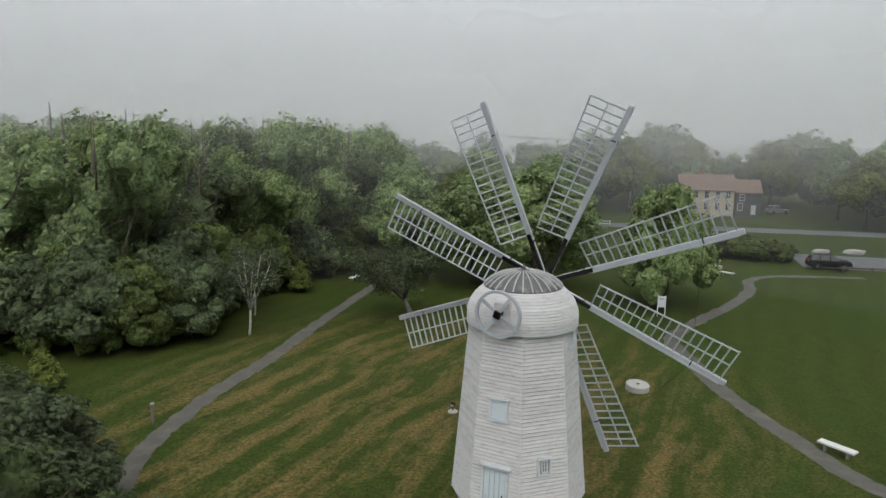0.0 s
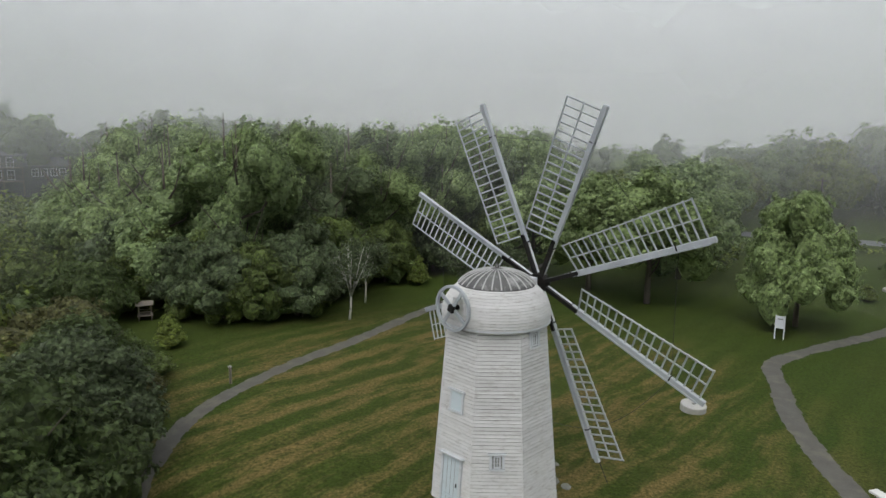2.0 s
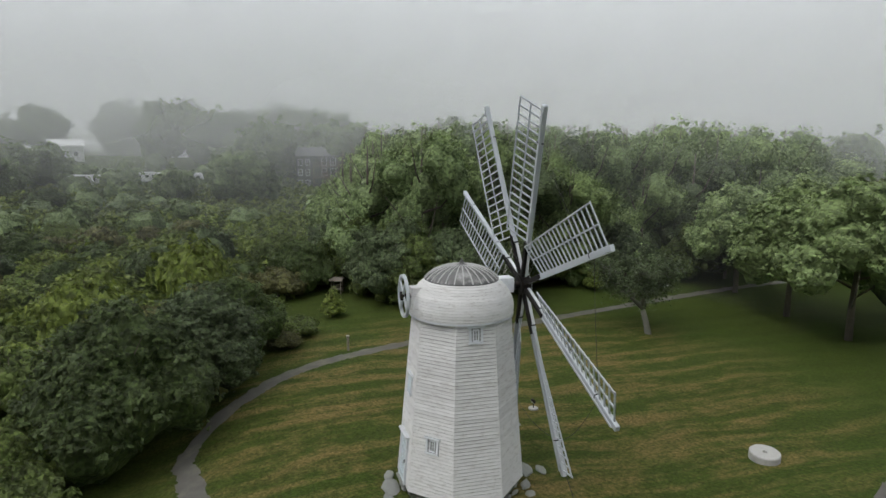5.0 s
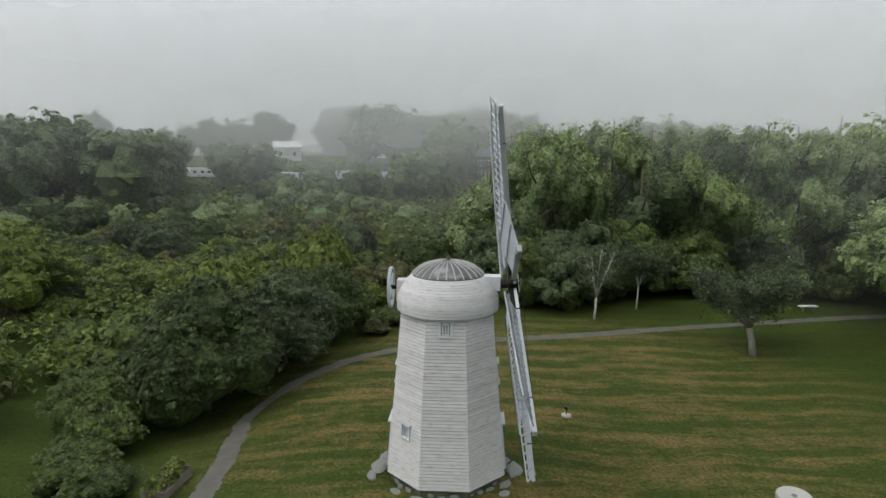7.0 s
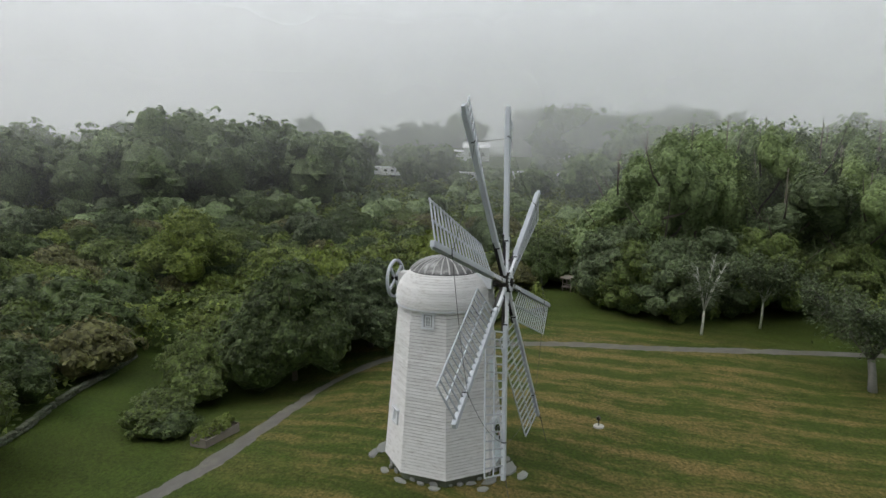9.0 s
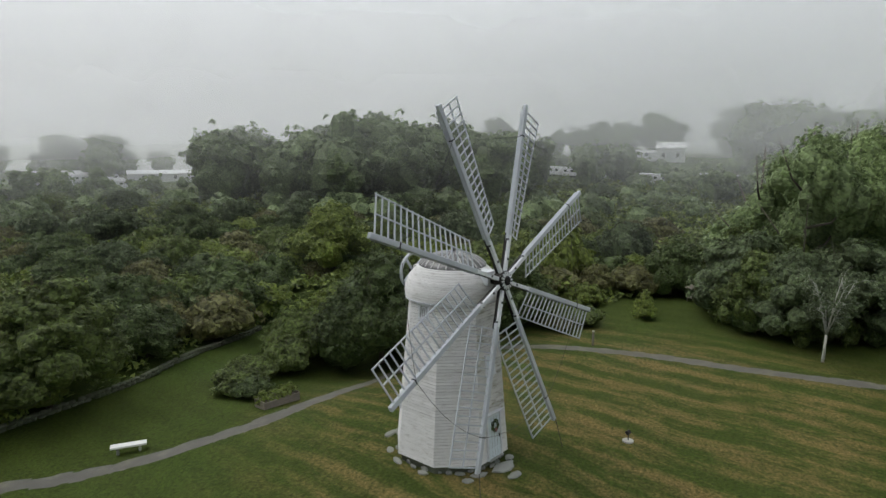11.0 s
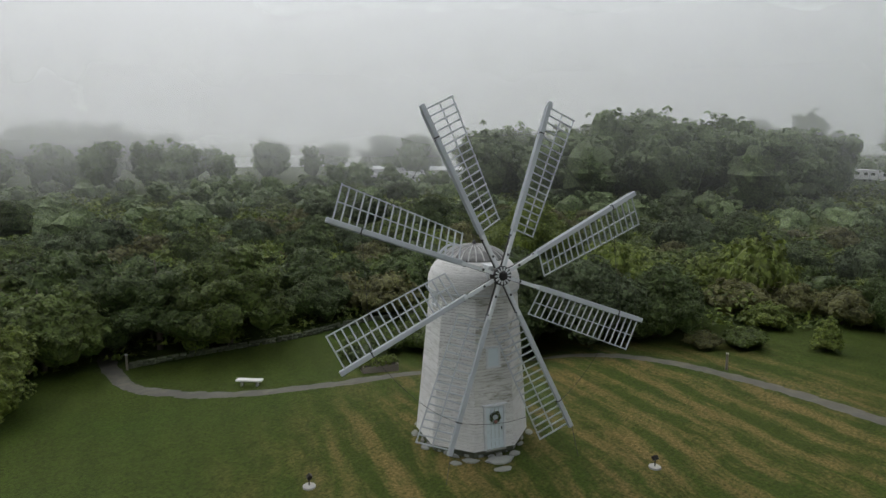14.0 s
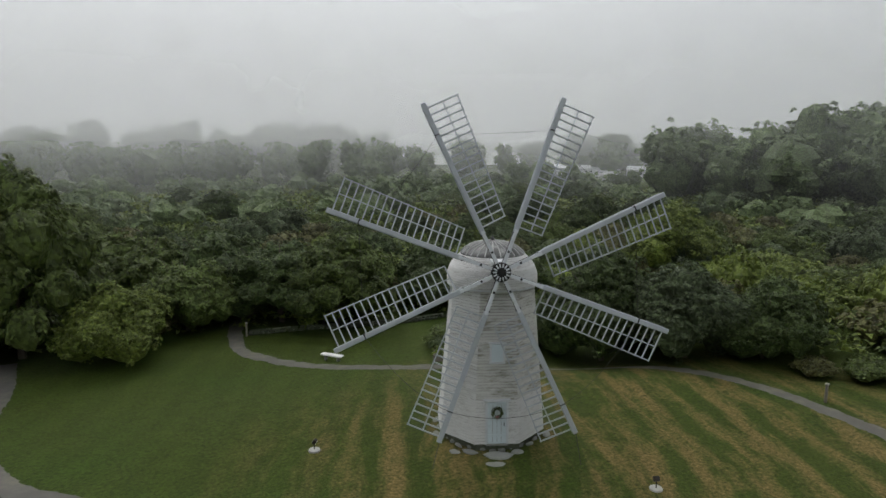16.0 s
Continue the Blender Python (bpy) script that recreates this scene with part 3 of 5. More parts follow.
        part("cross_rail", Shape().box((0, 0.06, 0.42), (0.8, 0.02, 0.10)), PALE_DOOR, dr)
        part("handle", Shape().box((-0.33, 0.07, 0.95), (0.03, 0.05, 0.16)), IRON, dr)
        if k == 0:
            s = Shape()
            for j in range(160):
                a, b, r = random.uniform(0, 6.283), random.uniform(0, 6.283), random.uniform(0.03, 0.08)
                c = Vector(((0.21 + r * math.cos(b)) * math.cos(a), 0.09 + abs(r * math.sin(b)) * 0.8, 1.5 + (0.21 + r * math.cos(b)) * math.sin(a)))
                s.box((0, 0, 0), (0.07, 0.012, 0.03), Matrix.Translation(c) @ Euler((random.uniform(0, 3), random.uniform(0, 3), random.uniform(0, 3))).to_matrix().to_4x4())
            part("wreath", s, LEAF_DARK, dr, "dark green wreath")
            part("bow", Shape().box((0.0, 0.15, 1.33), (0.16, 0.04, 0.09)).box((0, 0.15, 1.27), (0.05, 0.04, 0.12)), material("dull_pink_ribbon", (0.32, 0.16, 0.15), 0.7), dr)
    return mill


def rock_mesh(seed, mat, flat=0.5):
    bm = bmesh.new()
    bmesh.ops.create_icosphere(bm, subdivisions=2, radius=0.5)
    for v in bm.verts:
        q = 1 + 0.35 * noise.noise(v.co * 2.3 + Vector((seed * 3.1, seed, 0)))
        v.co = Vector((v.co.x * q, v.co.y * q, max(-0.3, min(0.32, v.co.z * q)) * flat * 1.6))
    me = bpy.data.meshes.new("rock")
    bm.to_mesh(me)
    bm.free()
    me.materials.append(mat)
    return me


ROCKS = [rock_mesh(i, STONE) for i in range(5)]
PALE_ROCKS = [rock_mesh(i + 9, PALE_STONE) for i in range(3)]


def stone(x, y, sx, sy, sz, label, group, meshes=ROCKS, z=None, turn=None):
    ob = new("stone", random.choice(meshes))
    zz = height(x, y) if z is None else z
    ob.matrix_basis = pose(x, y, zz + 0.10 * sz, 0, 0, random.uniform(0, 360) if turn is None else turn) @ Matrix.Diagonal((sx, sy, sz, 1))
    return tagged(ob, label, "stone", group)


windmill()
# footing stones under the tower and the loose slabs round it
# the footing core's dark colour stands for the shaded gap under the boards
base = thing("stone_footing", "rough fieldstone footing coloured dark as the shaded gap under the mill", "footing", MILL, kind="structure",
             shape=Shape().turned([(2.58, -0.2), (2.55, 0.37)], 8, a0=math.pi / 8), mat=MOSSY_AND_GAP_SHADE)
for j in range(30):
    a = 2 * math.pi * j / 30 + random.uniform(-0.04, 0.04)
    R = 2.60 * math.cos(math.pi / 8) / math.cos((a + math.pi / 8 + math.pi / 8) % (math.pi / 4) - math.pi / 8)
    ob = part("stone", random.choice(ROCKS), STONE, base, m=pose(R * math.cos(a), R * math.sin(a), random.uniform(0.0, 0.06), 0, 0, math.degrees(a) + 90 + random.uniform(-15, 15))
              @ Matrix.Diagonal((random.uniform(0.25, 0.5), random.uniform(0.14, 0.22), random.uniform(0.25, 0.5), 1)))
for a, r, sx, sy, sz in ((90, 3.0, 1.5, 0.9, 0.42), (87, 3.75, 1.0, 0.5, 0.22), (64, 2.85, 0.9, 0.5, 0.3), (110, 2.85, 0.7, 0.45, 0.35), (52, 3.15, 0.6, 0.5, 0.25),
                         (268, 3.0, 1.6, 0.9, 0.42), (284, 3.35, 1.0, 0.5, 0.3), (250, 3.1, 0.8, 0.5, 0.35), (12, 2.75, 0.6, 0.4, 0.3),
                         (338, 2.8, 0.8, 0.4, 0.3), (315, 2.9, 0.6, 0.4, 0.25), (160, 2.85, 0.7, 0.45, 0.35)):
    p = MILL @ Vector((r * math.cos(radians(a)), r * math.sin(radians(a)), 0))
    stone(p.x, p.y, sx * 0.9, sy * 0.85, sz * 0.75, "flat grey stone slab beside the mill", "stones round the mill", turn=a - 30.5 + 90, z=0.0)


# ---- trees ----
def leaf_cloud(rng, blobs, n, size, up=0.45, wind=0.0, clump=None, per=15):
    """Leaf sprays gathered in clumps on lumpy bodies: an array of corners. blobs: rows of x, y, z, rx, ry, rz."""
    blobs = np.array(blobs, float)
    k = max(len(blobs), n // per)
    area = blobs[:, 3] * blobs[:, 4] + blobs[:, 4] * blobs[:, 5] + blobs[:, 3] * blobs[:, 5]
    body = rng.choice(len(blobs), k, p=area / area.sum())
    d = rng.normal(size=(k, 3))
    d[:, 2] = np.where(d[:, 2] < -0.35, -d[:, 2] * 0.6, d[:, 2])
    d /= np.linalg.norm(d, axis=1)[:, None]
    lump = 1 + 0.12 * np.sin(d[:, 0] * 7 + body) * np.sin(d[:, 1] * 6 + body * 2) + 0.08 * np.sin(d[:, 2] * 9 + body * 3 + d[:, 0] * 5)
    mid = blobs[body, :3] + d * blobs[body, 3:] * (lump * rng.uniform(0.84, 1.08, k))[:, None]
    wide = (clump or size * 1.6) * rng.uniform(0.65, 1.4, k)
    pick = rng.integers(0, k, n)
    e = rng.normal(size=(n, 3)) + d[pick] * 0.7 + np.array((0, 0, 0.45))
    e /= np.linalg.norm(e, axis=1)[:, None]
    c = mid[pick] + e * (wide[pick] * rng.uniform(0.5, 1.05, n))[:, None] * np.array((1, 1, 0.72))
    if wind:
        c += np.array((0.62, 0.25, 0.55)) * (wide[pick] * rng.uniform(-0.6, 1.5, n) * wind * 1.6)[:, None]
    nrm = e * 0.8 + d[pick] * 0.3 + rng.normal(scale=0.30, size=(n, 3)) + np.array((0, 0, up))
    nrm /= np.linalg.norm(nrm, axis=1)[:, None]
    a = np.cross(nrm, rng.normal(size=(n, 3)))
    a /= np.linalg.norm(a, axis=1)[:, None] + 1e-9
    if wind:
        a = a * (1 - wind) + np.array((0.62, 0.25, 0.55)) * wind
    b = np.cross(nrm, a)
    s = size * rng.uniform(0.6, 1.35, n)[:, None]
    w = 0.6
    v = np.stack([c - a * s * 0.5 - b * s * w * 0.5, c - a * s * 0.1 + b * s * w + nrm * s * 0.08, c + a * s * 0.6 - b * s * w * 0.15], 1)
    return v.reshape(-1, 3)


def leaf_mesh(name, quads, mat, extra=None):
    """A mesh of separate leaf sprays, with an inner body of shaded foliage where given."""
    v = quads
    nq = len(v) // 3
    f = [(3 * i, 3 * i + 1, 3 * i + 2) for i in range(nq)]
    vl = v.tolist()
    if extra:
        k = len(vl)
        vl += extra[0]
        f += [tuple(k + i for i in q) for q in extra[1]]
    me = bpy.data.meshes.new(name)
    me.from_pydata(vl, [], f)
    me.materials.append(mat)
    me.update()
    return me


def cores(blobs, k=0.87, rough=0.16):
    vs, fs = [], []
    for x, y, z, rx, ry, rz in blobs:
        o, rings, seg = len(vs), 7, 9
        for i in range(rings):
            p = math.pi * (0.04 + 0.92 * i / (rings - 1))
            for j in range(seg):
                a = 2 * math.pi * j / seg
                q = k * (1 + 0.10 * math.sin(3 * a + i + x) + rough * noise.noise((x + 2.2 * math.cos(a) * math.sin(p), y + 2.2 * math.sin(a) * math.sin(p), z + 2.2 * math.cos(p))))
                vs.append((x + rx * q * math.sin(p) * math.cos(a), y + ry * q * math.sin(p) * math.sin(a), z + rz * q * math.cos(p)))
        for i in range(rings - 1):
            for j in range(seg):
                q = (j + 1) % seg
                fs.append((o + i * seg + j, o + (i + 1) * seg + j, o + (i + 1) * seg + q, o + i * seg + q))
        fs.append(tuple(o + j for j in range(seg)))
        fs.append(tuple(o + (rings - 1) * seg + j for j in reversed(range(seg))))
    return vs, fs


def limbs(rng, h, r, base=0.16, count=6, start=0.25, lean=(0, 0)):
    """Trunk and limbs of a tree of height h and crown radius r."""
    s = Shape()
    top = Vector((lean[0], lean[1], h * 0.8))
    pts = [Vector((0, 0, -0.15)), Vector((lean[0] * 0.1, lean[1] * 0.1, h * 0.2)), top * 0.55 + Vector((rng.uniform(-.2, .2), rng.uniform(-.2, .2), 0)), top]
    s.tube(pts, [base * 1.25, base, base * 0.6, base * 0.15], 8)
    for i in range(count):
        t = start + (0.7 - start) * i / count
        o, a = top * t, 2.4 * i + rng.uniform(-0.4, 0.4)
        e = o + Vector((math.cos(a) * r * 0.75, math.sin(a) * r * 0.75, h * rng.uniform(0.15, 0.32)))
        mid = o.lerp(e, 0.5) + Vector((0, 0, -0.05 * h))
        s.tube([o, mid, e], [base * 0.45, base * 0.28, base * 0.06], 6)
    return s


def tree_form(seed, h, r, form, n, size, mat, bark=BARK, base=0.16, name="tree", label="", wind=0.0):
    rng = np.random.default_rng(seed)
    blobs = []
    if form == "round":          # dense, to the ground
        for i in range(11):
            a, q = 2.4 * i, math.sqrt((i + 0.5) / 11)
            zz = h * (0.30 + 0.34 * (1 - q) + rng.uniform(-0.08, 0.10))
            blobs.append((math.cos(a) * r * q * 0.66, math.sin(a) * r * q * 0.66, zz, r * rng.uniform(0.34, 0.48), r * rng.uniform(0.34, 0.48), h * rng.uniform(0.22, 0.30)))
    elif form == "spread":       # clear trunk, broad crown
        for i in range(13):
            a, q = 2.4 * i, math.sqrt((i + 0.5) / 13)
            zz = h * (0.34 + 0.42 * (1 - q ** 1.5) + rng.uniform(-0.08, 0.12))
            blobs.append((math.cos(a) * r * q * 0.74, math.sin(a) * r * q * 0.74, zz, r * rng.uniform(0.32, 0.46), r * rng.uniform(0.32, 0.46), h * rng.uniform(0.15, 0.22)))
    elif form == "full":         # tall dome, leafy to the ground
        for i in range(34):
            a, q = 2.4 * i, math.sqrt((i + 0.5) / 34)
            zz = h * (0.14 + 0.70 * math.sqrt(max(0.0, 1 - q * q)) * rng.uniform(0.45, 1.0))
            blobs.append((math.cos(a) * r * q * 0.8, math.sin(a) * r * q * 0.8, zz, r * rng.uniform(0.22, 0.34), r * rng.uniform(0.22, 0.34), h * rng.uniform(0.10, 0.16)))
    elif form == "plume":        # tall, swept by the wind
        for i in range(42):
            a, q = 2.4 * i, math.sqrt((i + 0.5) / 42)
            zz = h * (0.10 + 0.68 * ((i * 0.618) % 1) * (1 - 0.25 * q))
            blobs.append((math.cos(a) * r * q * 0.7 + zz * 0.05, math.sin(a) * r * q * 0.7, zz, r * rng.uniform(0.22, 0.34), r * rng.uniform(0.20, 0.32), h * rng.uniform(0.07, 0.13)))
    elif form == "cone":
        for i in range(6):
            q = i / 6
            blobs.append((0, 0, h * (0.2 + 0.7 * q), r * (1 - 0.8 * q), r * (1 - 0.8 * q), h * 0.14))
    quads = leaf_cloud(rng, blobs, n, size, wind=wind)
    root = thing(name, label, "tree" if name != "shrub" else "shrub")
    part("trunk", limbs(rng, h, r, base), bark, root, smooth=True)
    part("crown", leaf_mesh("crown", quads, mat, cores(blobs)), mat, root)
    return root


def sparse_tree(seed, h, r, n, size, mat, bark, name, label, lean=(0, 0), twigs=60, base=0.12, split=0.3):
    """An open tree: a forked trunk, fine twigs and few leaves."""
    rng = np.random.default_rng(seed)
    s, tips = Shape(), []
    fork = Vector((lean[0] * 0.4, lean[1] * 0.4, h * split))
    s.tube([Vector((0, 0, -0.1)), fork * 0.5 + Vector((0.04, 0, 0)), fork], [base * 1.2, base, base * 0.9], 8)
    for i in range(6):
        a = i * 1.05 + rng.uniform(-0.3, 0.3)
        e = fork + Vector((math.cos(a) * r * 0.62 + lean[0] * 0.6, math.sin(a) * r * 0.62 + lean[1] * 0.6, h * rng.uniform(0.35, 0.62)))
        m = fork.lerp(e, 0.5) + Vector((rng.uniform(-.2, .2), rng.uniform(-.2, .2), 0.1))
        s.tube([fork, m, e], [base * 0.6, base * 0.38, base * 0.12], 6)
        for j in range(twigs // 6):
            o = m.lerp(e, rng.uniform(-0.5, 1.0))
            d = Vector(rng.normal(size=3)) * 0.7 + Vector((math.cos(a), math.sin(a), 0.6))
            q = o + d.normalized() * rng.uniform(0.12, 0.30) * h * 0.7
            k = o.lerp(q, 0.55) + Vector(rng.normal(size=3)) * 0.12
            s.tube([o, k, q], [base * 0.16, base * 0.1, base * 0.04], 4, False)
            tips += [k, q, q.lerp(k, 0.5)]
    root = thing(name, label, "tree")
    part("trunk", s, bark, root, smooth=True)
    t = np.array([tuple(p) for p in tips])
    c = t[rng.integers(0, len(t), n)] + rng.normal(scale=0.3, size=(n, 3))
    rows = np.concatenate([c, np.full((n, 3), 0.05)], 1)
    part("crown", leaf_mesh("crown", leaf_cloud(rng, rows, n, size, clump=0.22, per=3), mat), mat, root)
    return root


def plant(proto, x, y, scale=1.0, tall=1.0, label="", group="", turn=None):
    """A copy of a grown form, at a place of its own."""
    m = pose(x, y, height(x, y), 0, 0, random.uniform(0, 360) if turn is None else turn) @ Matrix.Diagonal((scale, scale, scale * tall, 1))
    ob = copy_thing(proto, m)
    return tagged(ob, label, group=group)


def unplant(*protos):
    for ob in protos:
        for o in (*ob.children_recursive, ob):
            bpy.data.objects.remove(o)


def in_path(x, y, gap):
    return any((x - p[0]) ** 2 + (y - p[1]) ** 2 < gap ** 2 for p in CLEAR)


CLEAR = [(p.x, p.y) for line in (PATH_WEST[:19], PATH_EAST) for p in spline(line, 1.0)]
NEAR = [tree_form(i, 7.5, 4.4, "round", 24000, 0.22, m) for i, m in ((41, LEAF_DARK), (42, LEAF_GREY), (43, LEAF_LIGHT))]
ROUND = [tree_form(i, 7.5, 4.4, "round", 4600, 0.32, m, name="tree") for i, m in ((1, LEAF_DARK), (2, LEAF_MID), (3, LEAF_GREY))]
SPREAD = [tree_form(i, 10, 4.6, "spread", 12000, 0.28, m, base=0.2) for i, m in ((4, HAZED_LEAF), (5, HAZED_DARK_LEAF), (6, LEAF_LIGHT))]
FULL = [tree_form(i, 10, 4.6, "full", 15000, 0.26, m, base=0.2) for i, m in ((24, LEAF_MID), (25, LEAF_DARK), (28, HAZED_LEAF))]
PLUME = [tree_form(i, 15, 4.2, "plume", 8000, 0.36, m, base=0.22, wind=0.45) for i, m in ((7, HAZED_LEAF), (8, HAZED_DARK_LEAF), (9, LEAF_GREY))]
SHRUB = [tree_form(i, 3.0, 2.4, "round", 1900, 0.26, m, base=0.06, name="shrub") for i, m in ((10, LEAF_DARK), (11, LEAF_MID), (12, LEAF_LIGHT), (13, LEAF_OLIVE))]
EDGE = [tree_form(i, 7.5, 4.4, "full", 6000, 0.30, m) for i, m in ((26, LEAF_GREY), (27, LEAF_MID))]
BACK = [tree_form(i, 15, 4.8, "plume", 3600, 0.55, m, base=0.22, wind=0.4) for i, m in ((17, HAZED_LEAF), (18, HAZED_DARK_LEAF))]
CONE = tree_form(14, 2.6, 0.95, "cone", 1800, 0.15, LEAF_LIGHT, base=0.05)

# trees that stand singly: kind, x, y, scale, height factor, label
for proto, x, y, sc, tall, lab in (
    (NEAR[0], -14.0, 15.8, 1.12, 1.08, "broad dense dark green tree, leafy to the ground"),
    (NEAR[1], -16.5, 21.2, 1.0, 1.0, "dense grey-green tree beside the path"),
    (NEAR[0], -20.2, 25.2, 0.8, 1.0, "dense dark green tree beside the path"),
    (FULL[2], 20.2, 56.0, 0.92, 1.32, "light green leafy tree beside the footpath"),
    (SPREAD[0], 8.8, 60.0, 1.25, 0.98, "broad leafy green tree at the meadow's edge"),
    (SPREAD[0], 3.2, 64.0, 1.15, 1.0, "broad leafy green tree at the meadow's edge"),
    (SPREAD[1], 12.0, 72.5, 1.3, 1.0, "broad dark green tree at the meadow's edge"),
    (SPREAD[0], -3.5, 70.0, 1.1, 1.0, "broad leafy green tree at the meadow's edge"),
    (FULL[0], 0.5, 0.0, 0.95, 0.9, "broad leafy tree behind the stone wall"),
    (FULL[1], 4.2, -3.5, 1.0, 0.85, "broad dark leafy tree behind the stone wall"),
    (FULL[0], 22.8, -4.0, 1.2, 1.28, "tall dark leafy tree south of the meadow"),
    (NEAR[2], 17.0, 0.0, 0.88, 0.92, "rounded bright green tree south of the meadow"),
    (ROUND[0], 7.5, -11.0, 1.1, 1.05, "dense leafy tree behind the stone wall"),
    (ROUND[1], -3.5, -5.5, 0.95, 1.05, "dense leafy tree behind the stone wall"),
    (ROUND[1], 13.5, -13.0, 1.15, 1.05, "dense leafy tree south of the meadow"),
    (FULL[1], 28.0, -8.0, 1.1, 1.1, "tall dark leafy tree south of the meadow"),
    (ROUND[2], 9.5, -16.0, 1.0, 1.0, "grey-green leafy tree south of the meadow"),
    (ROUND[0], -12.0, -5.0, 0.9, 1.0, "dark leafy tree behind the stone wall"),
    (ROUND[1], 11.5, -5.0, 0.95, 1.0, "dense leafy tree south of the meadow"),
    (ROUND[1], 26.5, -4.0, 0.95, 1.0, "dense leafy tree south of the meadow"),
    (SPREAD[2], -38.0, 3.0, 1.05, 0.85, "light green tree rising from the thicket"),
    (ROUND[1], -13.2, 9.8, 0.66, 1.0, "rounded leafy tree beside the grass strip"),
    (ROUND[0], -18.0, 0.5, 0.85, 0.95, "dark leafy tree behind the stone wall"),
    (ROUND[0], -8.5, -0.2, 0.7, 0.95, "dark leafy tree behind the stone wall"),
    (SHRUB[2], -34.0, 28.4, 1.5, 1.7, "bright light green tree in the thicket"),
    (SHRUB[2], -27.0, 18.0, 1.3, 1.8, "bright light green tree in the thicket"),
    (CONE, -23.4, 35.8, 1.0, 1.0, "small light green sapling on the grass"),
    (CONE, -13.5, 60.5, 1.1, 1.1, "small light green sapling on the grass"),
    (CONE, 28.5, 67.5, 0.8, 0.8, "small green sapling near the benches"),
):
    plant(proto, x, y, sc, tall, lab)
ob = sparse_tree(21, 6.4, 2.0, 1800, 0.16, LEAF_GREY, BIRCH, "tree", "slender half-bare birch with a white trunk", (0.4, 0), 90, 0.09, 0.3)
ob.matrix_basis = pose(-14.5, 46.4, 0)
ob = sparse_tree(22, 6.0, 2.0, 6000, 0.17, LEAF_GREY, BIRCH, "tree", "slender leafy birch with a white trunk", (0.2, 0.1), 80, 0.08, 0.35)
ob.matrix_basis = pose(-15.65, 52.0, 0)
ob = sparse_tree(23, 6.8, 4.6, 15000, 0.15, LEAF_GREY, TWIG, "tree", "wide grey twiggy tree with thin leaves and a leaning trunk", (-1.9, 0.9), 420, 0.22, 0.25)
ob.matrix_basis = pose(-2.4, 50.5, 0)

# ---- woods and thicket ----
LAWN = [(9.5, -2), (3, 1.0), (-4, 3.0), (-9, 3.5), (-18, 4.7), (-16, 9), (-18.5, 26), (-20.5, 29.5), (-24.5, 32.5), (-29.0, 36.0), (-31.5, 41.5), (-27, 41.2), (-21.2, 41.5), (-18.7, 43),
        (-16.9, 46.5), (-18.2, 52), (-13.1, 65.2), (-9, 68.6), (-6, 79), (2, 79), (18, 75), (24, 98), (120, 78), (90, 20), (60, -2)]
WOOD = [(-17.5, 47), (-18.7, 43.3), (-21.5, 41.8), (-28, 42.5), (-34, 44), (-48, 51), (-66, 63), (-76, 92), (-50, 128), (-4, 118), (-2, 96), (-6, 80), (-9, 69.5), (-13.5, 66), (-19, 53)]


def inside(poly, x, y):
    hit = False
    for (ax, ay), (bx, by) in zip(poly, poly[1:] + poly[:1]):
        if (ay > y) != (by > y) and x < ax + (y - ay) / (by - ay) * (bx - ax):
            hit = not hit
    return hit


def edge_gap(poly, x, y):
    """Distance from a point to the outline."""
    best = 1e9
    for (ax, ay), (bx, by) in zip(poly, poly[1:] + poly[:1]):
        dx, dy = bx - ax, by - ay
        t = min(1, max(0, ((x - ax) * dx + (y - ay) * dy) / (dx * dx + dy * dy)))
        best = min(best, math.hypot(x - ax - t * dx, y - ay - t * dy))
    return best


def scatter(n, box, gap, test, seed):
    rng, out = random.Random(seed), []
    for _ in range(n * 40):
        x, y = rng.uniform(box[0], box[2]), rng.uniform(box[1], box[3])
        if test(x, y) and not in_path(x, y, 2.5) and all((x - a) ** 2 + (y - b) ** 2 > gap * gap for a, b in out):
            out.append((x, y))
            if len(out) == n:
                break
    return out


for x, y in scatter(125, (-80, 40, 0, 130), 3.9, lambda x, y: inside(WOOD, x, y) and edge_gap(WOOD, x, y) > 2.8, 31):
    near = (x + 15) ** 2 + (y - 52) ** 2 < 34 ** 2
    plant(random.choice(PLUME if near else BACK), x, y, random.uniform(1.05, 1.28), random.uniform(1.04, 1.2) * (0.8 if edge_gap(WOOD, x, y) < 5 else 1.0),
          "tall wind-swept green tree in the wood", "trees of the wood", turn=random.uniform(-40, 40))
for x, y in ((-19.2, 46.2), (-21.5, 44.2), (-24.5, 43.6), (-28.5, 44.5), (-33, 45.5), (-21, 50), (-27, 47), (-38, 47), (-43, 50), (-20.5, 54.5), (-17.5, 61), (-14.5, 68), (-9.5, 73), (-50, 55), (-7, 76)):
    plant(random.choice(EDGE), x, y, random.uniform(0.78, 0.95), random.uniform(1.0, 1.25), "dense green tree at the edge of the wood", "trees of the wood")
for x, y in ((-18.0, 45.3), (-20.0, 43.2), (-23.0, 42.2), (-26.5, 42.0), (-19.0, 51.5), (-18.7, 48.5), (-15.8, 63.0), (-12.0, 68.3), (-9.3, 70.5)):
    plant(random.choice(SHRUB[:2]), x - 0.6, y + 0.6, random.uniform(0.7, 0.95), random.uniform(1.0, 1.4), "dark leafy shrub at the edge of the wood", "shrubs of the wood's edge")


def thicket(x, y):
    return not inside(LAWN, x, y) and not inside(WOOD, x, y) and edge_gap(LAWN, x, y) > 1.4


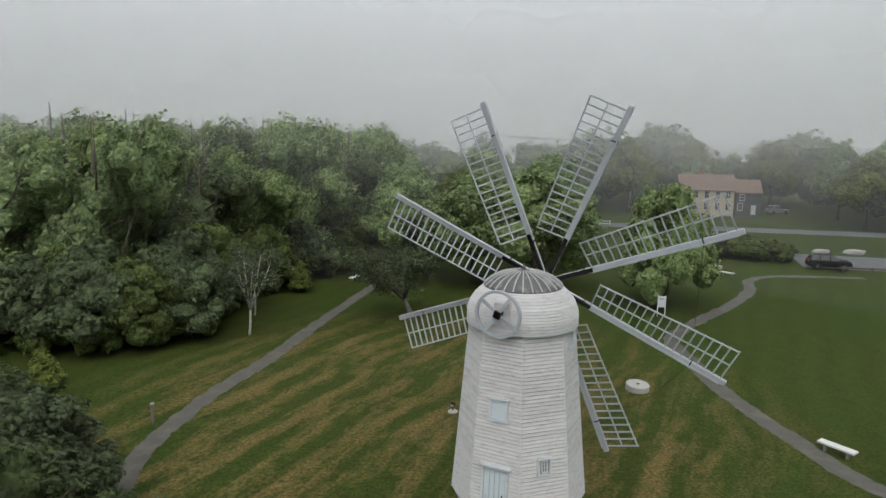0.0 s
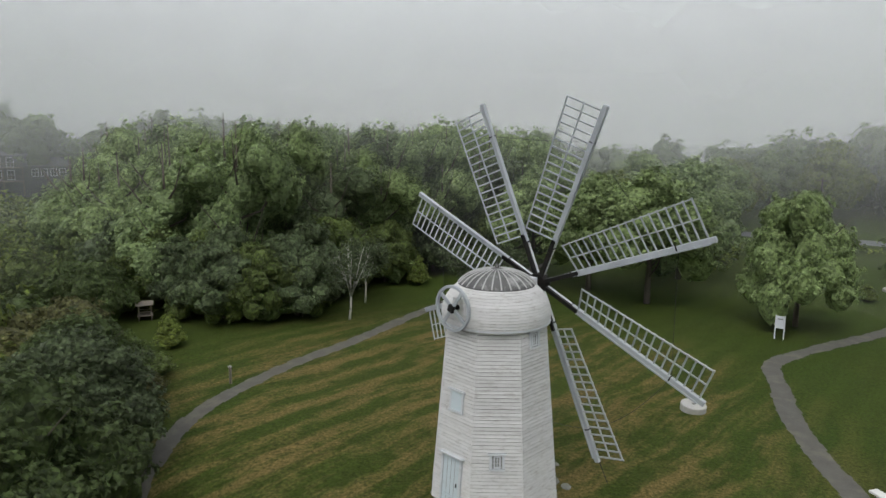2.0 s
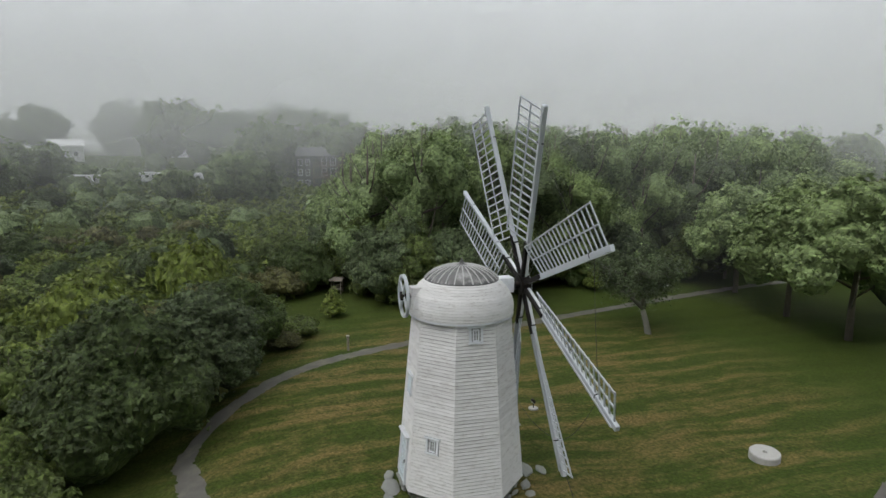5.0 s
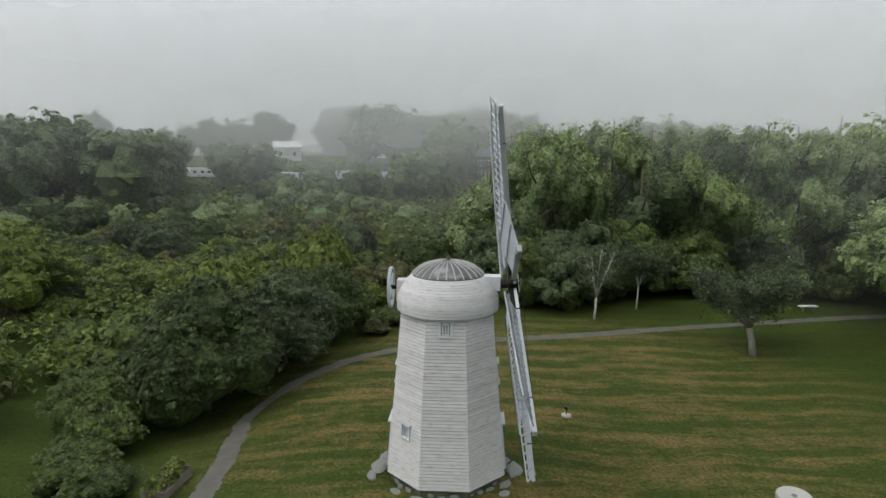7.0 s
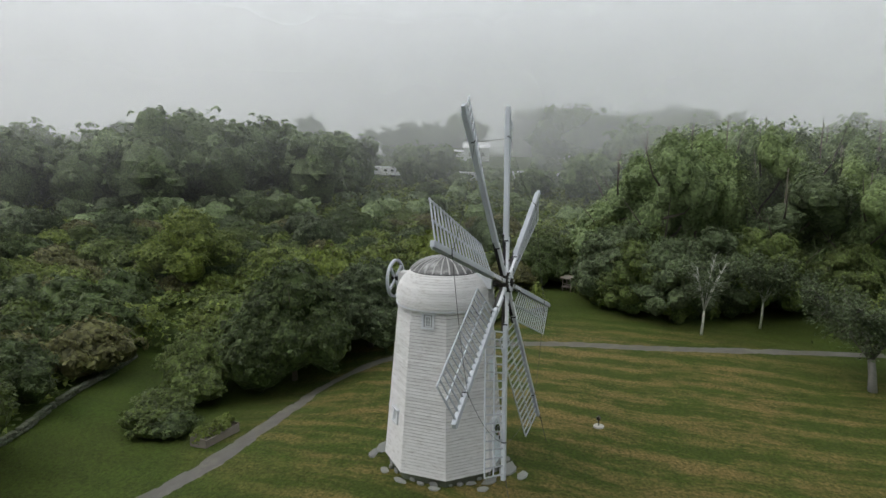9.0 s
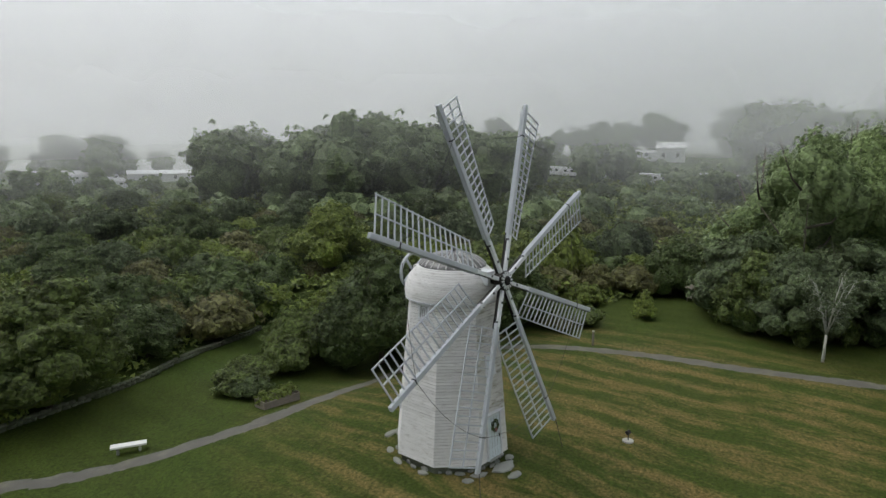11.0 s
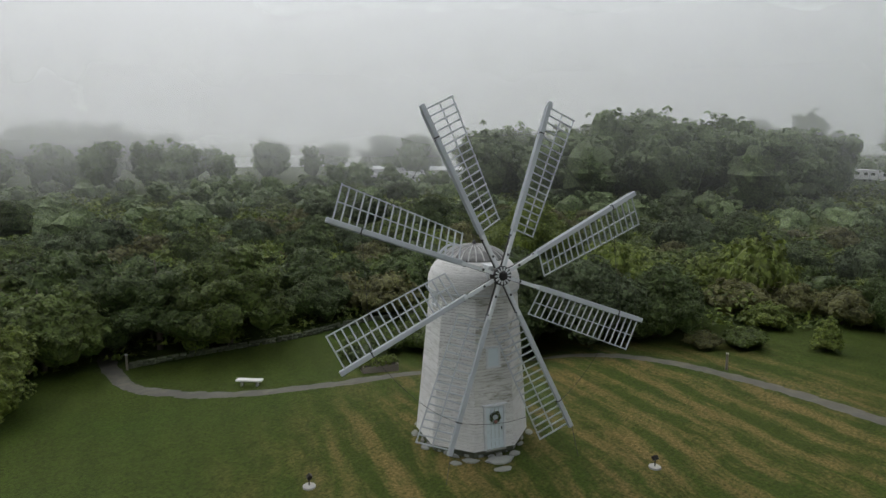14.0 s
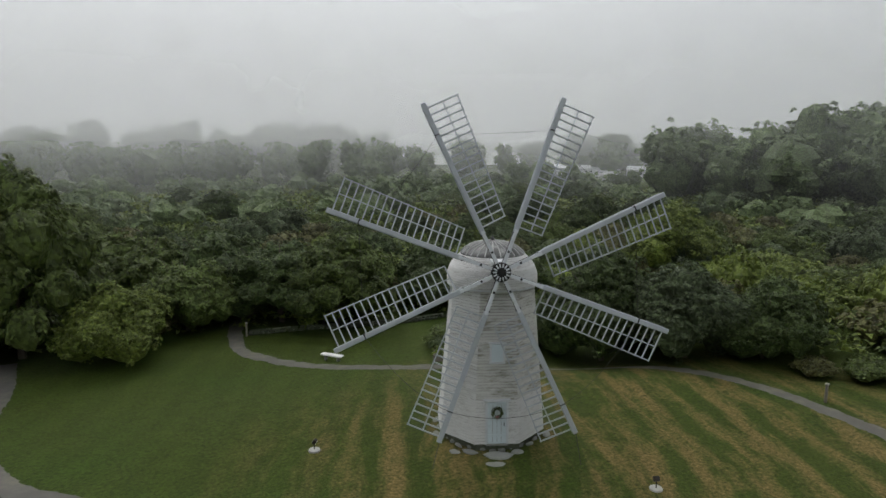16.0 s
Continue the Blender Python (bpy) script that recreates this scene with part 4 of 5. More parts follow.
for x, y in scatter(300, (-75, -50, 45, 44), 3.0, lambda x, y: thicket(x, y) and y < 44 - 0.0 * x and math.hypot(x - 3, y - 24) < 85, 32):
    p = random.choice(SHRUB * 3 + ROUND)
    plant(p, x, y, random.uniform(0.8, 1.35) if p in SHRUB else random.uniform(0.55, 0.85), random.uniform(0.9, 1.2), "leafy green shrub in the thicket", "shrubs of the thicket")
for x, y in scatter(58, (-150, -110, 60, 60), 9.0, lambda x, y: thicket(x, y) and 62 < math.hypot(x - 3, y - 24) < 150 and not (-140 < x < -62 and 40 < y), 34):
    p = random.choice(ROUND)
    plant(p, x, y, random.uniform(0.6, 1.0), random.uniform(0.8, 1.05), "leafy green tree in the far thicket", "trees of the far thicket")
for x, y, sc, tall, p in ((-6.6, 9.2, 0.8, 0.85, SHRUB[1]), (-4.6, 9.4, 0.8, 0.8, SHRUB[1]), (-3.6, 10.4, 0.6, 0.8, SHRUB[0]), (-9.6, 10.2, 0.9, 1.1, SHRUB[1]), (-19.3, 28.6, 0.6, 0.75, SHRUB[3]), (-21.0, 31.0, 0.7, 0.8, SHRUB[1]),
                          (38.5, 79.5, 1.3, 0.85, SHRUB[1]), (42.0, 78.3, 1.15, 0.85, SHRUB[1]), (36.0, 81.0, 1.05, 0.8, SHRUB[0])):
    plant(p, x, y, sc, tall, "broad leafy green shrub on the grass", "shrubs on the grass")
for x, y, sc in ((20, 116, 1.1), (12, 98, 1.1), (3, 90, 1.1), (77, 122, 1.4), (84, 112, 1.5), (73, 108, 1.3), (68, 77, 0.95), (44, 148, 1.5), (60, 152, 1.6), (32, 142, 1.3), (92, 130, 1.4),
                 (74, 142, 1.5), (24, 130, 1.2), (8, 112, 1.2), (82, 88, 1.2), (-4, 100, 1.2), (40, 134, 1.2), (76, 71, 1.0), (15, 84, 0.9), (80, 101, 1.3), (90, 104, 1.4)):
    plant(random.choice(SPREAD), x, y, sc, random.uniform(0.95, 1.15), "leafy green tree beyond the meadow", "trees beyond the meadow")


def leafy_carpet():
    """The low tangle of brambles and young growth that fills the thicket."""
    rng = np.random.default_rng(51)
    pts = []
    while len(pts) < 100000:
        a, r = rng.uniform(0, 2 * math.pi), math.sqrt(rng.uniform(0, 1)) * 150
        x, y = 3 + r * math.cos(a), 24 + r * math.sin(a)
        if rng.uniform() > min(1.0, 38.0 / max(r, 1)) or (x > 40 and y > 0) or y > 100 or not thicket(x, y) or (y > -12 and in_path(x, y, 1.6)):
            continue
        e = min(1.0, edge_gap(LAWN, x, y) / 4.0)
        top = e * (0.7 + 1.7 * abs(noise.noise((x * 0.16, y * 0.16, 3))) * 2 + 0.8 * abs(noise.noise((x * 0.6, y * 0.6, 5))))
        pts.append((x, y, height(x, y) + top * math.sqrt(rng.uniform(0.35, 1.0)), 0.24 + r * 0.0045))
    p = np.array(pts)
    rows = np.concatenate([p[:, :3], np.full((len(p), 3), 0.08)], 1)
    n = len(p)
    nrm = rng.normal(scale=0.55, size=(n, 3)) + np.array((0, 0, 1.0))
    nrm /= np.linalg.norm(nrm, axis=1)[:, None]
    a = np.cross(nrm, rng.normal(size=(n, 3)))
    a /= np.linalg.norm(a, axis=1)[:, None]
    b, s = np.cross(nrm, a), p[:, 3:4] * rng.uniform(0.8, 1.5, (n, 1))
    v = np.stack([rows[:, :3] - a * s * 0.6 - b * s * 0.3, rows[:, :3] + b * s * 0.6, rows[:, :3] + a * s * 0.7 - b * s * 0.2 - nrm * s * 0.15], 1)
    return v.reshape(-1, 3)


quads = leafy_carpet()
half = len(quads) // 6 * 3
for lab, q, mat in (("low tangle of green brambles and young growth", quads[:half], LEAF_MID), ("low tangle of light green vines", quads[half:], LEAF_LIGHT)):
    tagged(new("undergrowth", leaf_mesh("undergrowth", q, mat)), lab, "undergrowth", kind="stuff")


def far_woods():
    """Distant groups of trees, one leafy mass: rows of place, spread, height and count."""
    rng = np.random.default_rng(61)
    blobs = []
    for cx, cy, spread, h, n in ((-103, -44, 8, 21, 10), (-110, -28, 8, 23, 12), (-118, -10, 8, 23, 12), (-127, 4, 7, 21, 10), (-134, 16, 6, 18, 8), (-142, 35, 5, 13, 6), (-158, 6, 8, 14, 7), (-112, 76, 5, 14, 6),
                                 (-120, 60, 4, 9, 5), (-190, 90, 10, 22, 9), (-152, 104, 12, 22, 12), (-175, 125, 16, 23, 16), (-120, 135, 14, 23, 14), (-90, 150, 16, 21, 14), (-50, 165, 18, 21, 16), (-5, 165, 16, 20, 14),
                                 (30, 170, 14, 19, 12), (62, 158, 10, 20, 12), (85, 150, 12, 19, 12), (105, 120, 12, 17, 12), (-230, 40, 18, 20, 10), (-260, 110, 18, 24, 14), (-230, 160, 18, 24, 14), (-260, -20, 20, 18, 12),
                                 (-215, -80, 22, 19, 16), (-200, -170, 24, 20, 18), (-120, -175, 24, 17, 16), (-70, -165, 24, 16, 16), (-20, -185, 24, 17, 18), (20, -200, 24, 19, 16), (60, -180, 24, 18, 14), (-100, -250, 30, 25, 16), (-20, -260, 30, 25, 16), (-96, -84, 8, 10, 8), (-60, -90, 10, 8, 8), (-140, -60, 8, 10, 6)):
        for _ in range(n):
            x, y = cx + rng.normal() * spread * 0.75, cy + rng.normal() * spread * 0.75
            k = h * rng.uniform(0.58, 1.1)
            w = rng.uniform(0.26, 0.38) * k
            blobs.append((x, y, height(x, y) + k * 0.42, w, w, k * 0.42))
            for q in range(5):
                f, g = 1.26 * q + rng.uniform(-0.4, 0.4), rng.uniform(0.3, 0.72)
                blobs.append((x + math.cos(f) * w * 0.62, y + math.sin(f) * w * 0.62, height(x, y) + k * g, w * rng.uniform(0.42, 0.6), w * rng.uniform(0.42, 0.6), k * rng.uniform(0.12, 0.18)))
    for _ in range(330):
        a, r = radians(rng.uniform(62, 222)), rng.uniform(85, 200)
        x, y = 3 - r * math.sin(a), 24 + r * math.cos(a)
        k = rng.uniform(2.6, 5.5)
        blobs.append((x, y, height(x, y) + k * 0.4, k * rng.uniform(0.5, 0.85), k * rng.uniform(0.5, 0.85), k * 0.6))
    return leaf_mesh("far_wood", leaf_cloud(rng, blobs, 240000, 0.95, clump=1.0, per=10), HAZED_DARK_LEAF, cores(blobs, 0.80, 0.35))


tagged(new("far_wood", far_woods()), "distant misty lines of dark green trees", "wood", kind="stuff")
unplant(*ROUND, *SPREAD, *FULL, *EDGE, *PLUME, *SHRUB, *NEAR, *BACK, CONE)


# ---- things on the meadow ----
WHITEPAINT = material("weathered_white_bench_paint", (0.62, 0.62, 0.60), 0.7, vary=0.1, scale=3, fine=30)


def bench(x, y, turn, label):
    b = thing("bench", label, "bench", pose(x, y, height(x, y), 0, 0, turn), group="benches on the grass")
    part("seat", Shape().box((0, 0, 0.40), (1.65, 0.44, 0.10)), WHITEPAINT, b, bevel=0.015)
    for q in (-0.5, 0.5):
        part("leg", Shape().box((q, 0, 0.175), (0.12, 0.26, 0.36)), STONE, b, bevel=0.01)


bench(4.5, 8.2, -55, "white backless bench beside the footpath")
bench(18.2, 27.8, -57, "white backless bench beside the footpath")
bench(-9.0, 65.7, 66, "white backless bench beside the footpath")
bench(31.4, 68.5, -50, "white backless bench near the car park")
s = Shape().turned([(0.66, -0.05), (0.68, 0.02), (0.68, 0.34), (0.64, 0.38), (0.12, 0.38), (0.11, 0.20)], 36)
thing("millstone", "round pale granite millstone lying on the grass", "millstone", pose(11.3, 35.8, 0.0, 4, 3, 0), shape=s, mat=PALE_STONE)
s = Shape().turned([(0.75, 0), (0.75, 0.25), (0.70, 0.30)], 28)
thing("millstone", "round pale granite millstone lying near the car park", "millstone", pose(32.1, 73.0, 0), shape=s, mat=PALE_STONE)
for x, y, turn in ((0.33, 32.6, 150), (11.1, 22.0, 60)):
    f = thing("floodlight", "small black floodlight on a round pale base in the grass", "floodlight", pose(x, y, height(x, y), 0, 0, turn), group="floodlights")
    part("base", Shape().turned([(0.27, -0.02), (0.27, 0.06), (0.24, 0.08)], 24), PALE_STONE, f)
    part("stem", Shape().tube([(0, 0, 0.05), (0, 0, 0.38)], 0.025, 8), IRON, f)
    h = part("lamp_head", Shape().box((0, 0, 0), (0.26, 0.16, 0.20), pose(0, 0.02, 0.46, -40, 0, 0)), IRON, f, bevel=0.015)
    part("lens", Shape().box((0, 0.085, 0), (0.20, 0.012, 0.15), pose(0, 0.02, 0.46, -40, 0, 0)), WHITE_TRIM, h)
sg = thing("sign_board", "white information board on two posts beside the footpath", "sign", pose(18.3, 51.8, 0, 0, 0, -12))
part("panel", Shape().box((0, 0, 1.3), (0.52, 0.05, 0.95)), WHITE_TRIM, sg, bevel=0.01)
for q in (-0.30, 0.30):
    part("post", Shape().box((q, 0, 0.9), (0.08, 0.08, 1.85)), WHITE_TRIM, sg)
part("text_bar", Shape().box((0, -0.03, 1.55), (0.36, 0.01, 0.08)), STONE, sg)
# raised planter beside the west path
WOODEN = material("grey_weathered_plank", (0.17, 0.15, 0.125), 0.85, vary=0.25, scale=3, fine=40, stretch=(1, 6, 6))
pl = thing("planter", "long weathered plank planter full of green plants", "planter", pose(-2.3, 12.95, height(-2.3, 12.95), 0, 0, -32))
for q in (-0.5, 0.5):
    part("side_plank", Shape().box((0, q, 0.24), (2.3, 0.06, 0.48)), WOODEN, pl, bevel=0.01)
for q in (-1.16, 1.16):
    part("end_plank", Shape().box((q, 0, 0.26), (0.07, 1.06, 0.52)), WOODEN, pl, bevel=0.01)
part("soil", Shape().box((0, 0, 0.2), (2.25, 0.94, 0.36)), BARK, pl)
rng = np.random.default_rng(71)
part("greenery", leaf_mesh("greenery", leaf_cloud(rng, [(q, rng.uniform(-.2, .2), 0.55, 0.3, 0.35, 0.35) for q in (-0.9, -0.5, -0.1, 0.3, 0.7, 1.0)], 1600, 0.12), LEAF_LIGHT), LEAF_LIGHT, pl, "leafy green plants")
for x, y, lab in ((-15.2, 31.4, "short weathered wooden post beside the footpath"), (7.9, -0.9, "short weathered wooden post at the end of the wall")):
    p = thing("marker_post", lab, "post", pose(x, y, height(x, y)), shape=Shape().box((0, 0, 0.5), (0.13, 0.13, 1.1)), mat=WOODEN, bevel=0.015)
    part("cap", Shape().box((0, 0, 1.09), (0.17, 0.17, 0.08)), PALE_STONE, p)
# bird table hut at the edge of the wood
h = thing("picnic_shelter", "small pale wooden open hut at the wood's edge", "shelter", pose(-30.2, 41.0, height(-30.2, 41.0), 0, 0, 40) @ Matrix.Scale(0.78, 4))
part("floor_deck", Shape().box((0, 0, 0.55), (1.5, 1.3, 0.09)), WOODEN, h)
for q in ((-0.6, -0.5), (0.6, -0.5), (0.6, 0.5), (-0.6, 0.5)):
    part("post", Shape().box((*q, 0.85), (0.09, 0.09, 1.75)), WOODEN, h)
part("roof", Shape().slab([(-0.85, -0.8, 1.65), (0.85, -0.8, 1.65), (0.85, 0, 1.98), (-0.85, 0, 1.98)], (0, 0, 0.06)), WOODEN, h)
part("roof", Shape().slab([(-0.85, 0, 1.98), (0.85, 0, 1.98), (0.85, 0.8, 1.65), (-0.85, 0.8, 1.65)], (0, 0, 0.06)), WOODEN, h)
for y in (-0.55, 0.55):
    part("railing", Shape().box((0, y, 0.98), (1.3, 0.05, 0.06)), WOODEN, h)
# dry stone wall along the thicket
MOSSY_ROCKS = [rock_mesh(i + 20, MOSSY_AND_GAP_SHADE) for i in range(4)]
line = spline([(7.4, -1.1), (3.1, 0.0), (-3.8, 2.1), (-8.8, 2.5), (-18.2, 3.7)], 0.42)
wall = thing("stone_wall", "low mossy dry-stone wall along the thicket", "wall", kind="structure")
for i, p in enumerate(line):
    d = line[min(i + 1, len(line) - 1)] - line[max(i - 1, 0)]
    for c in range(2):
        q = p + d.normalized() * random.uniform(-0.12, 0.12)
        part("stone", random.choice(MOSSY_ROCKS), MOSSY_AND_GAP_SHADE, wall, m=pose(q.x, q.y, height(q.x, q.y) + 0.10 + 0.20 * c, 0, 0, math.degrees(math.atan2(d.y, d.x)) + random.uniform(-12, 12))
             @ Matrix.Diagonal((random.uniform(0.42, 0.62), random.uniform(0.36, 0.55) - 0.06 * c, random.uniform(0.36, 0.5), 1)))
for x, y, s in ((47.2, 84.5, 1.0), (51.0, 83.8, 1.5), (54.8, 82.8, 1.9), (59.5, 81.6, 1.4), (64, 80, 1.6)):
    stone(x, y, 1.4 * s, 0.9 * s, 0.9 * s, "pale boulder at the edge of the car park", "boulders of the car park", PALE_ROCKS, turn=-12)


# ---- buildings ----
CREAM = material("cream_house_paint", (0.56, 0.49, 0.36), 0.8, vary=0.08, scale=1, fine=12, stretch=(1, 1, 6))
GREYWALL = material("dark_grey_shingle", (0.10, 0.105, 0.11), 0.85, vary=0.2, scale=2, fine=10)
ROOF_RED = material("faded_red_brown_shingle", (0.20, 0.140, 0.112), 0.9, vary=0.2, scale=1, fine=7)
ROOF_GREY = material("grey_roof_shingle", (0.14, 0.145, 0.15), 0.9, vary=0.2, scale=1, fine=7)
BRICK = material("brown_chimney_brick", (0.20, 0.11, 0.085), 0.9, vary=0.25, scale=4, fine=20)
WHITEWALL = material("white_painted_wall", (0.66, 0.67, 0.67), 0.7, vary=0.08, scale=1)


def house(name, label, m, w, d, eave, rise, wall_mat, roof_mat, windows, chimney=None, doors=(), over=0.3):
    """A gabled house: front faces -y, ridge along x. windows: rows of x, z, width, height on the front."""
    ob = thing(name, label, "house" if "house" in name else "building", m)
    s = Shape().slab([(-w / 2, -d / 2, -0.6), (w / 2, -d / 2, -0.6), (w / 2, -d / 2, eave), (-w / 2, -d / 2, eave)], (0, d, 0))
    wl_ = part("wall", s, wall_mat, ob)
    for x in (-w / 2, w / 2):
        part("gable", Shape().slab([(x, -d / 2, eave), (x, d / 2, eave), (x, 0, eave + rise)], (0.15 if x < 0 else -0.15, 0, 0)), wall_mat, ob)
    k = rise / (d / 2)
    for sg_ in (-1, 1):
        part("roof", Shape().slab([(-w / 2 - over, sg_ * (d / 2 + over), eave - over * k + 0.06), (w / 2 + over, sg_ * (d / 2 + over), eave - over * k + 0.06), (w / 2 + over, 0, eave + rise + 0.06), (-w / 2 - over, 0, eave + rise + 0.06)], (0, 0, 0.14)), roof_mat, ob)
    for x, z, ww, hh in windows:
        fr = part("window", Shape().box((x, -d / 2 - 0.02, z + hh / 2), (ww + 0.24, 0.10, hh + 0.24)), WHITE_TRIM, ob, "white-framed sash window")
        part("pane", Shape().box((x, -d / 2 - 0.075, z + hh / 2), (ww, 0.02, hh)), GLASS, fr)
        part("glazing_bar", Shape().box((x, -d / 2 - 0.09, z + hh / 2), (ww, 0.03, 0.06)), WHITE_TRIM, fr)
        part("glazing_bar", Shape().box((x, -d / 2 - 0.09, z + hh / 2), (0.05, 0.025, hh)), WHITE_TRIM, fr)
    for x, ww, hh, mat in doors:
        part("door", Shape().box((x, -d / 2 - 0.03, hh / 2), (ww, 0.08, hh)), mat, ob)
    if chimney:
        part("chimney", Shape().box((chimney, 0.3, eave + rise + 0.5), (0.9, 0.7, 2.2)), BRICK, ob, bevel=0.03)
    return ob


hm = pose(54.9, 131.4, 0.5, 0, 0, -16) @ Matrix.Scale(0.93, 4)
house("farmhouse", "cream clapboard farmhouse with a faded red-brown roof", hm, 11.0, 8.0, 5.0, 3.0, CREAM, ROOF_RED,
      [(x, z, 0.8, 1.4) for z in (0.8, 3.3) for x in (-4.4, -2.2, 0, 2.2, 4.3)], chimney=-0.6)
house("house_annex", "dark shingled house wing with white windows", hm @ pose(8.2, -0.6, 0), 4.9, 7.5, 4.6, 2.4, GREYWALL, ROOF_RED,
      [(-1.5, 0.9, 0.8, 1.4), (-1.2, 3.0, 0.8, 1.2)], doors=[(1.1, 0.95, 2.0, WHITE_TRIM)])
dm = pose(-131, 107, height(-131, 107), 0, 0, 50)
house("dark_house", "large dark grey shingled house with balconies", dm, 13, 9, 8.6, 2.2, GREYWALL, ROOF_GREY,
      [(x, z, 0.9, 1.5) for z in (0.6, 3.5, 6.2) for x in (-5.4, -3.4)] + [(x, z, 1.2, 1.9) for z in (3.4, 6.2) for x in (1.0, 3.4)])
house("house_wing", "low dark grey house wing with white windows", dm @ pose(10.5, 0.5, 0), 8, 7, 6.2, 1.8, GREYWALL, ROOF_GREY, [(x, 4.0, 1.1, 1.5) for x in (-2.6, -0.8, 1.0, 2.8)])
bal = thing("balcony", "long grey timber balcony on the dark house", "balcony", dm)
for z in (3.0, 6.0):
    dk = part("deck", Shape().box((2.0, -5.6, z), (7.5, 2.2, 0.2)), WOODEN, bal)
    part("handrail", Shape().box((2.0, -6.6, z + 1.0), (7.5, 0.1, 0.12)), WOODEN, dk)
    for i in range(16):
        part("baluster", Shape().box((-1.6 + i * 0.48, -6.6, z + 0.5), (0.07, 0.07, 1.0)), WOODEN, dk)
for x in (-1.6, 2.0, 5.6):
    part("post", Shape().box((x, -6.5, 3.0), (0.2, 0.2, 6.2)), WOODEN, bal)
for x, y, w, d, e, r, turn, lab in ((-211, 64, 9.5, 9, 4.2, 2.0, 80, "pale metal barn with a wide door"), (-214, 53, 13, 6, 2.4, 0.8, 80, "low pale shed beside the barn"), (-222, 103, 9, 8, 5.0, 3.0, 68, "white house in the misty distance"),
                                    (-300, 108, 12, 9, 5.0, 3.2, 74, "white house in the misty distance"), (-175, -150, 26, 8, 3.0, 1.2, 130, "long pale low shed in the distance"), (-190, -125, 22, 8, 3.0, 1.2, 126, "long pale low shed in the distance")):
    house("far_house", lab, pose(x, y, height(x, y), 0, 0, turn), w, d, e, r, WHITEWALL, ROOF_GREY if "house" in lab else WHITEWALL, [(q * w / 4, 1.2, 1.0, 1.3) for q in (-1, 1)], doors=[(0, 2.6, 2.8, WHITE_TRIM)])


def caravan(proto=None):
    c = thing("caravan", "white touring caravan parked in a misty field", "caravan", group="caravans")
    part("body", Shape().slab([(-3.2, -1.15, 0.55), (3.0, -1.15, 0.55), (3.3, -1.15, 1.4), (2.9, -1.15, 2.85), (-3.0, -1.15, 2.95), (-3.3, -1.15, 1.6)], (0, 2.3, 0)), WHITEWALL, c, bevel=0.06)
    for x in (-1.9, 0.2, 2.0):
        part("window", Shape().box((x, -1.17, 1.9), (0.9, 0.05, 0.6)), GLASS, c)
    part("door", Shape().box((1.2, -1.17, 1.5), (0.6, 0.04, 1.8)), WHITE_TRIM, c)
    for y in (-1.0, 1.0):
        part("wheel", Shape().tube([(0, y - 0.1, 0.33), (0, y + 0.1, 0.33)], 0.33, 14), IRON, c)
    return c


c0 = caravan()
spots = [(-147 + random.uniform(-3, 3), 50 + 5.2 * i) for i in range(6)] + [(-160 + random.uniform(-5, 5), 36 - 6.0 * i) for i in range(9)]
spots += [(-146 - 7 * i, -108 - 9 * i * random.uniform(0.7, 1.2)) for i in range(6)] + [(-170, -98), (-138, -122), (-152, -140)]
for i, (x, y) in enumerate(spots):
    m = pose(x, y, height(x, y) + 0.0, 0, 0, math.degrees(math.atan2(24 - y, 3 - x)) + 90 + random.uniform(-35, 35))
    if i == 0:
        c0.matrix_basis = m
    else:
        copy_thing(c0, m)


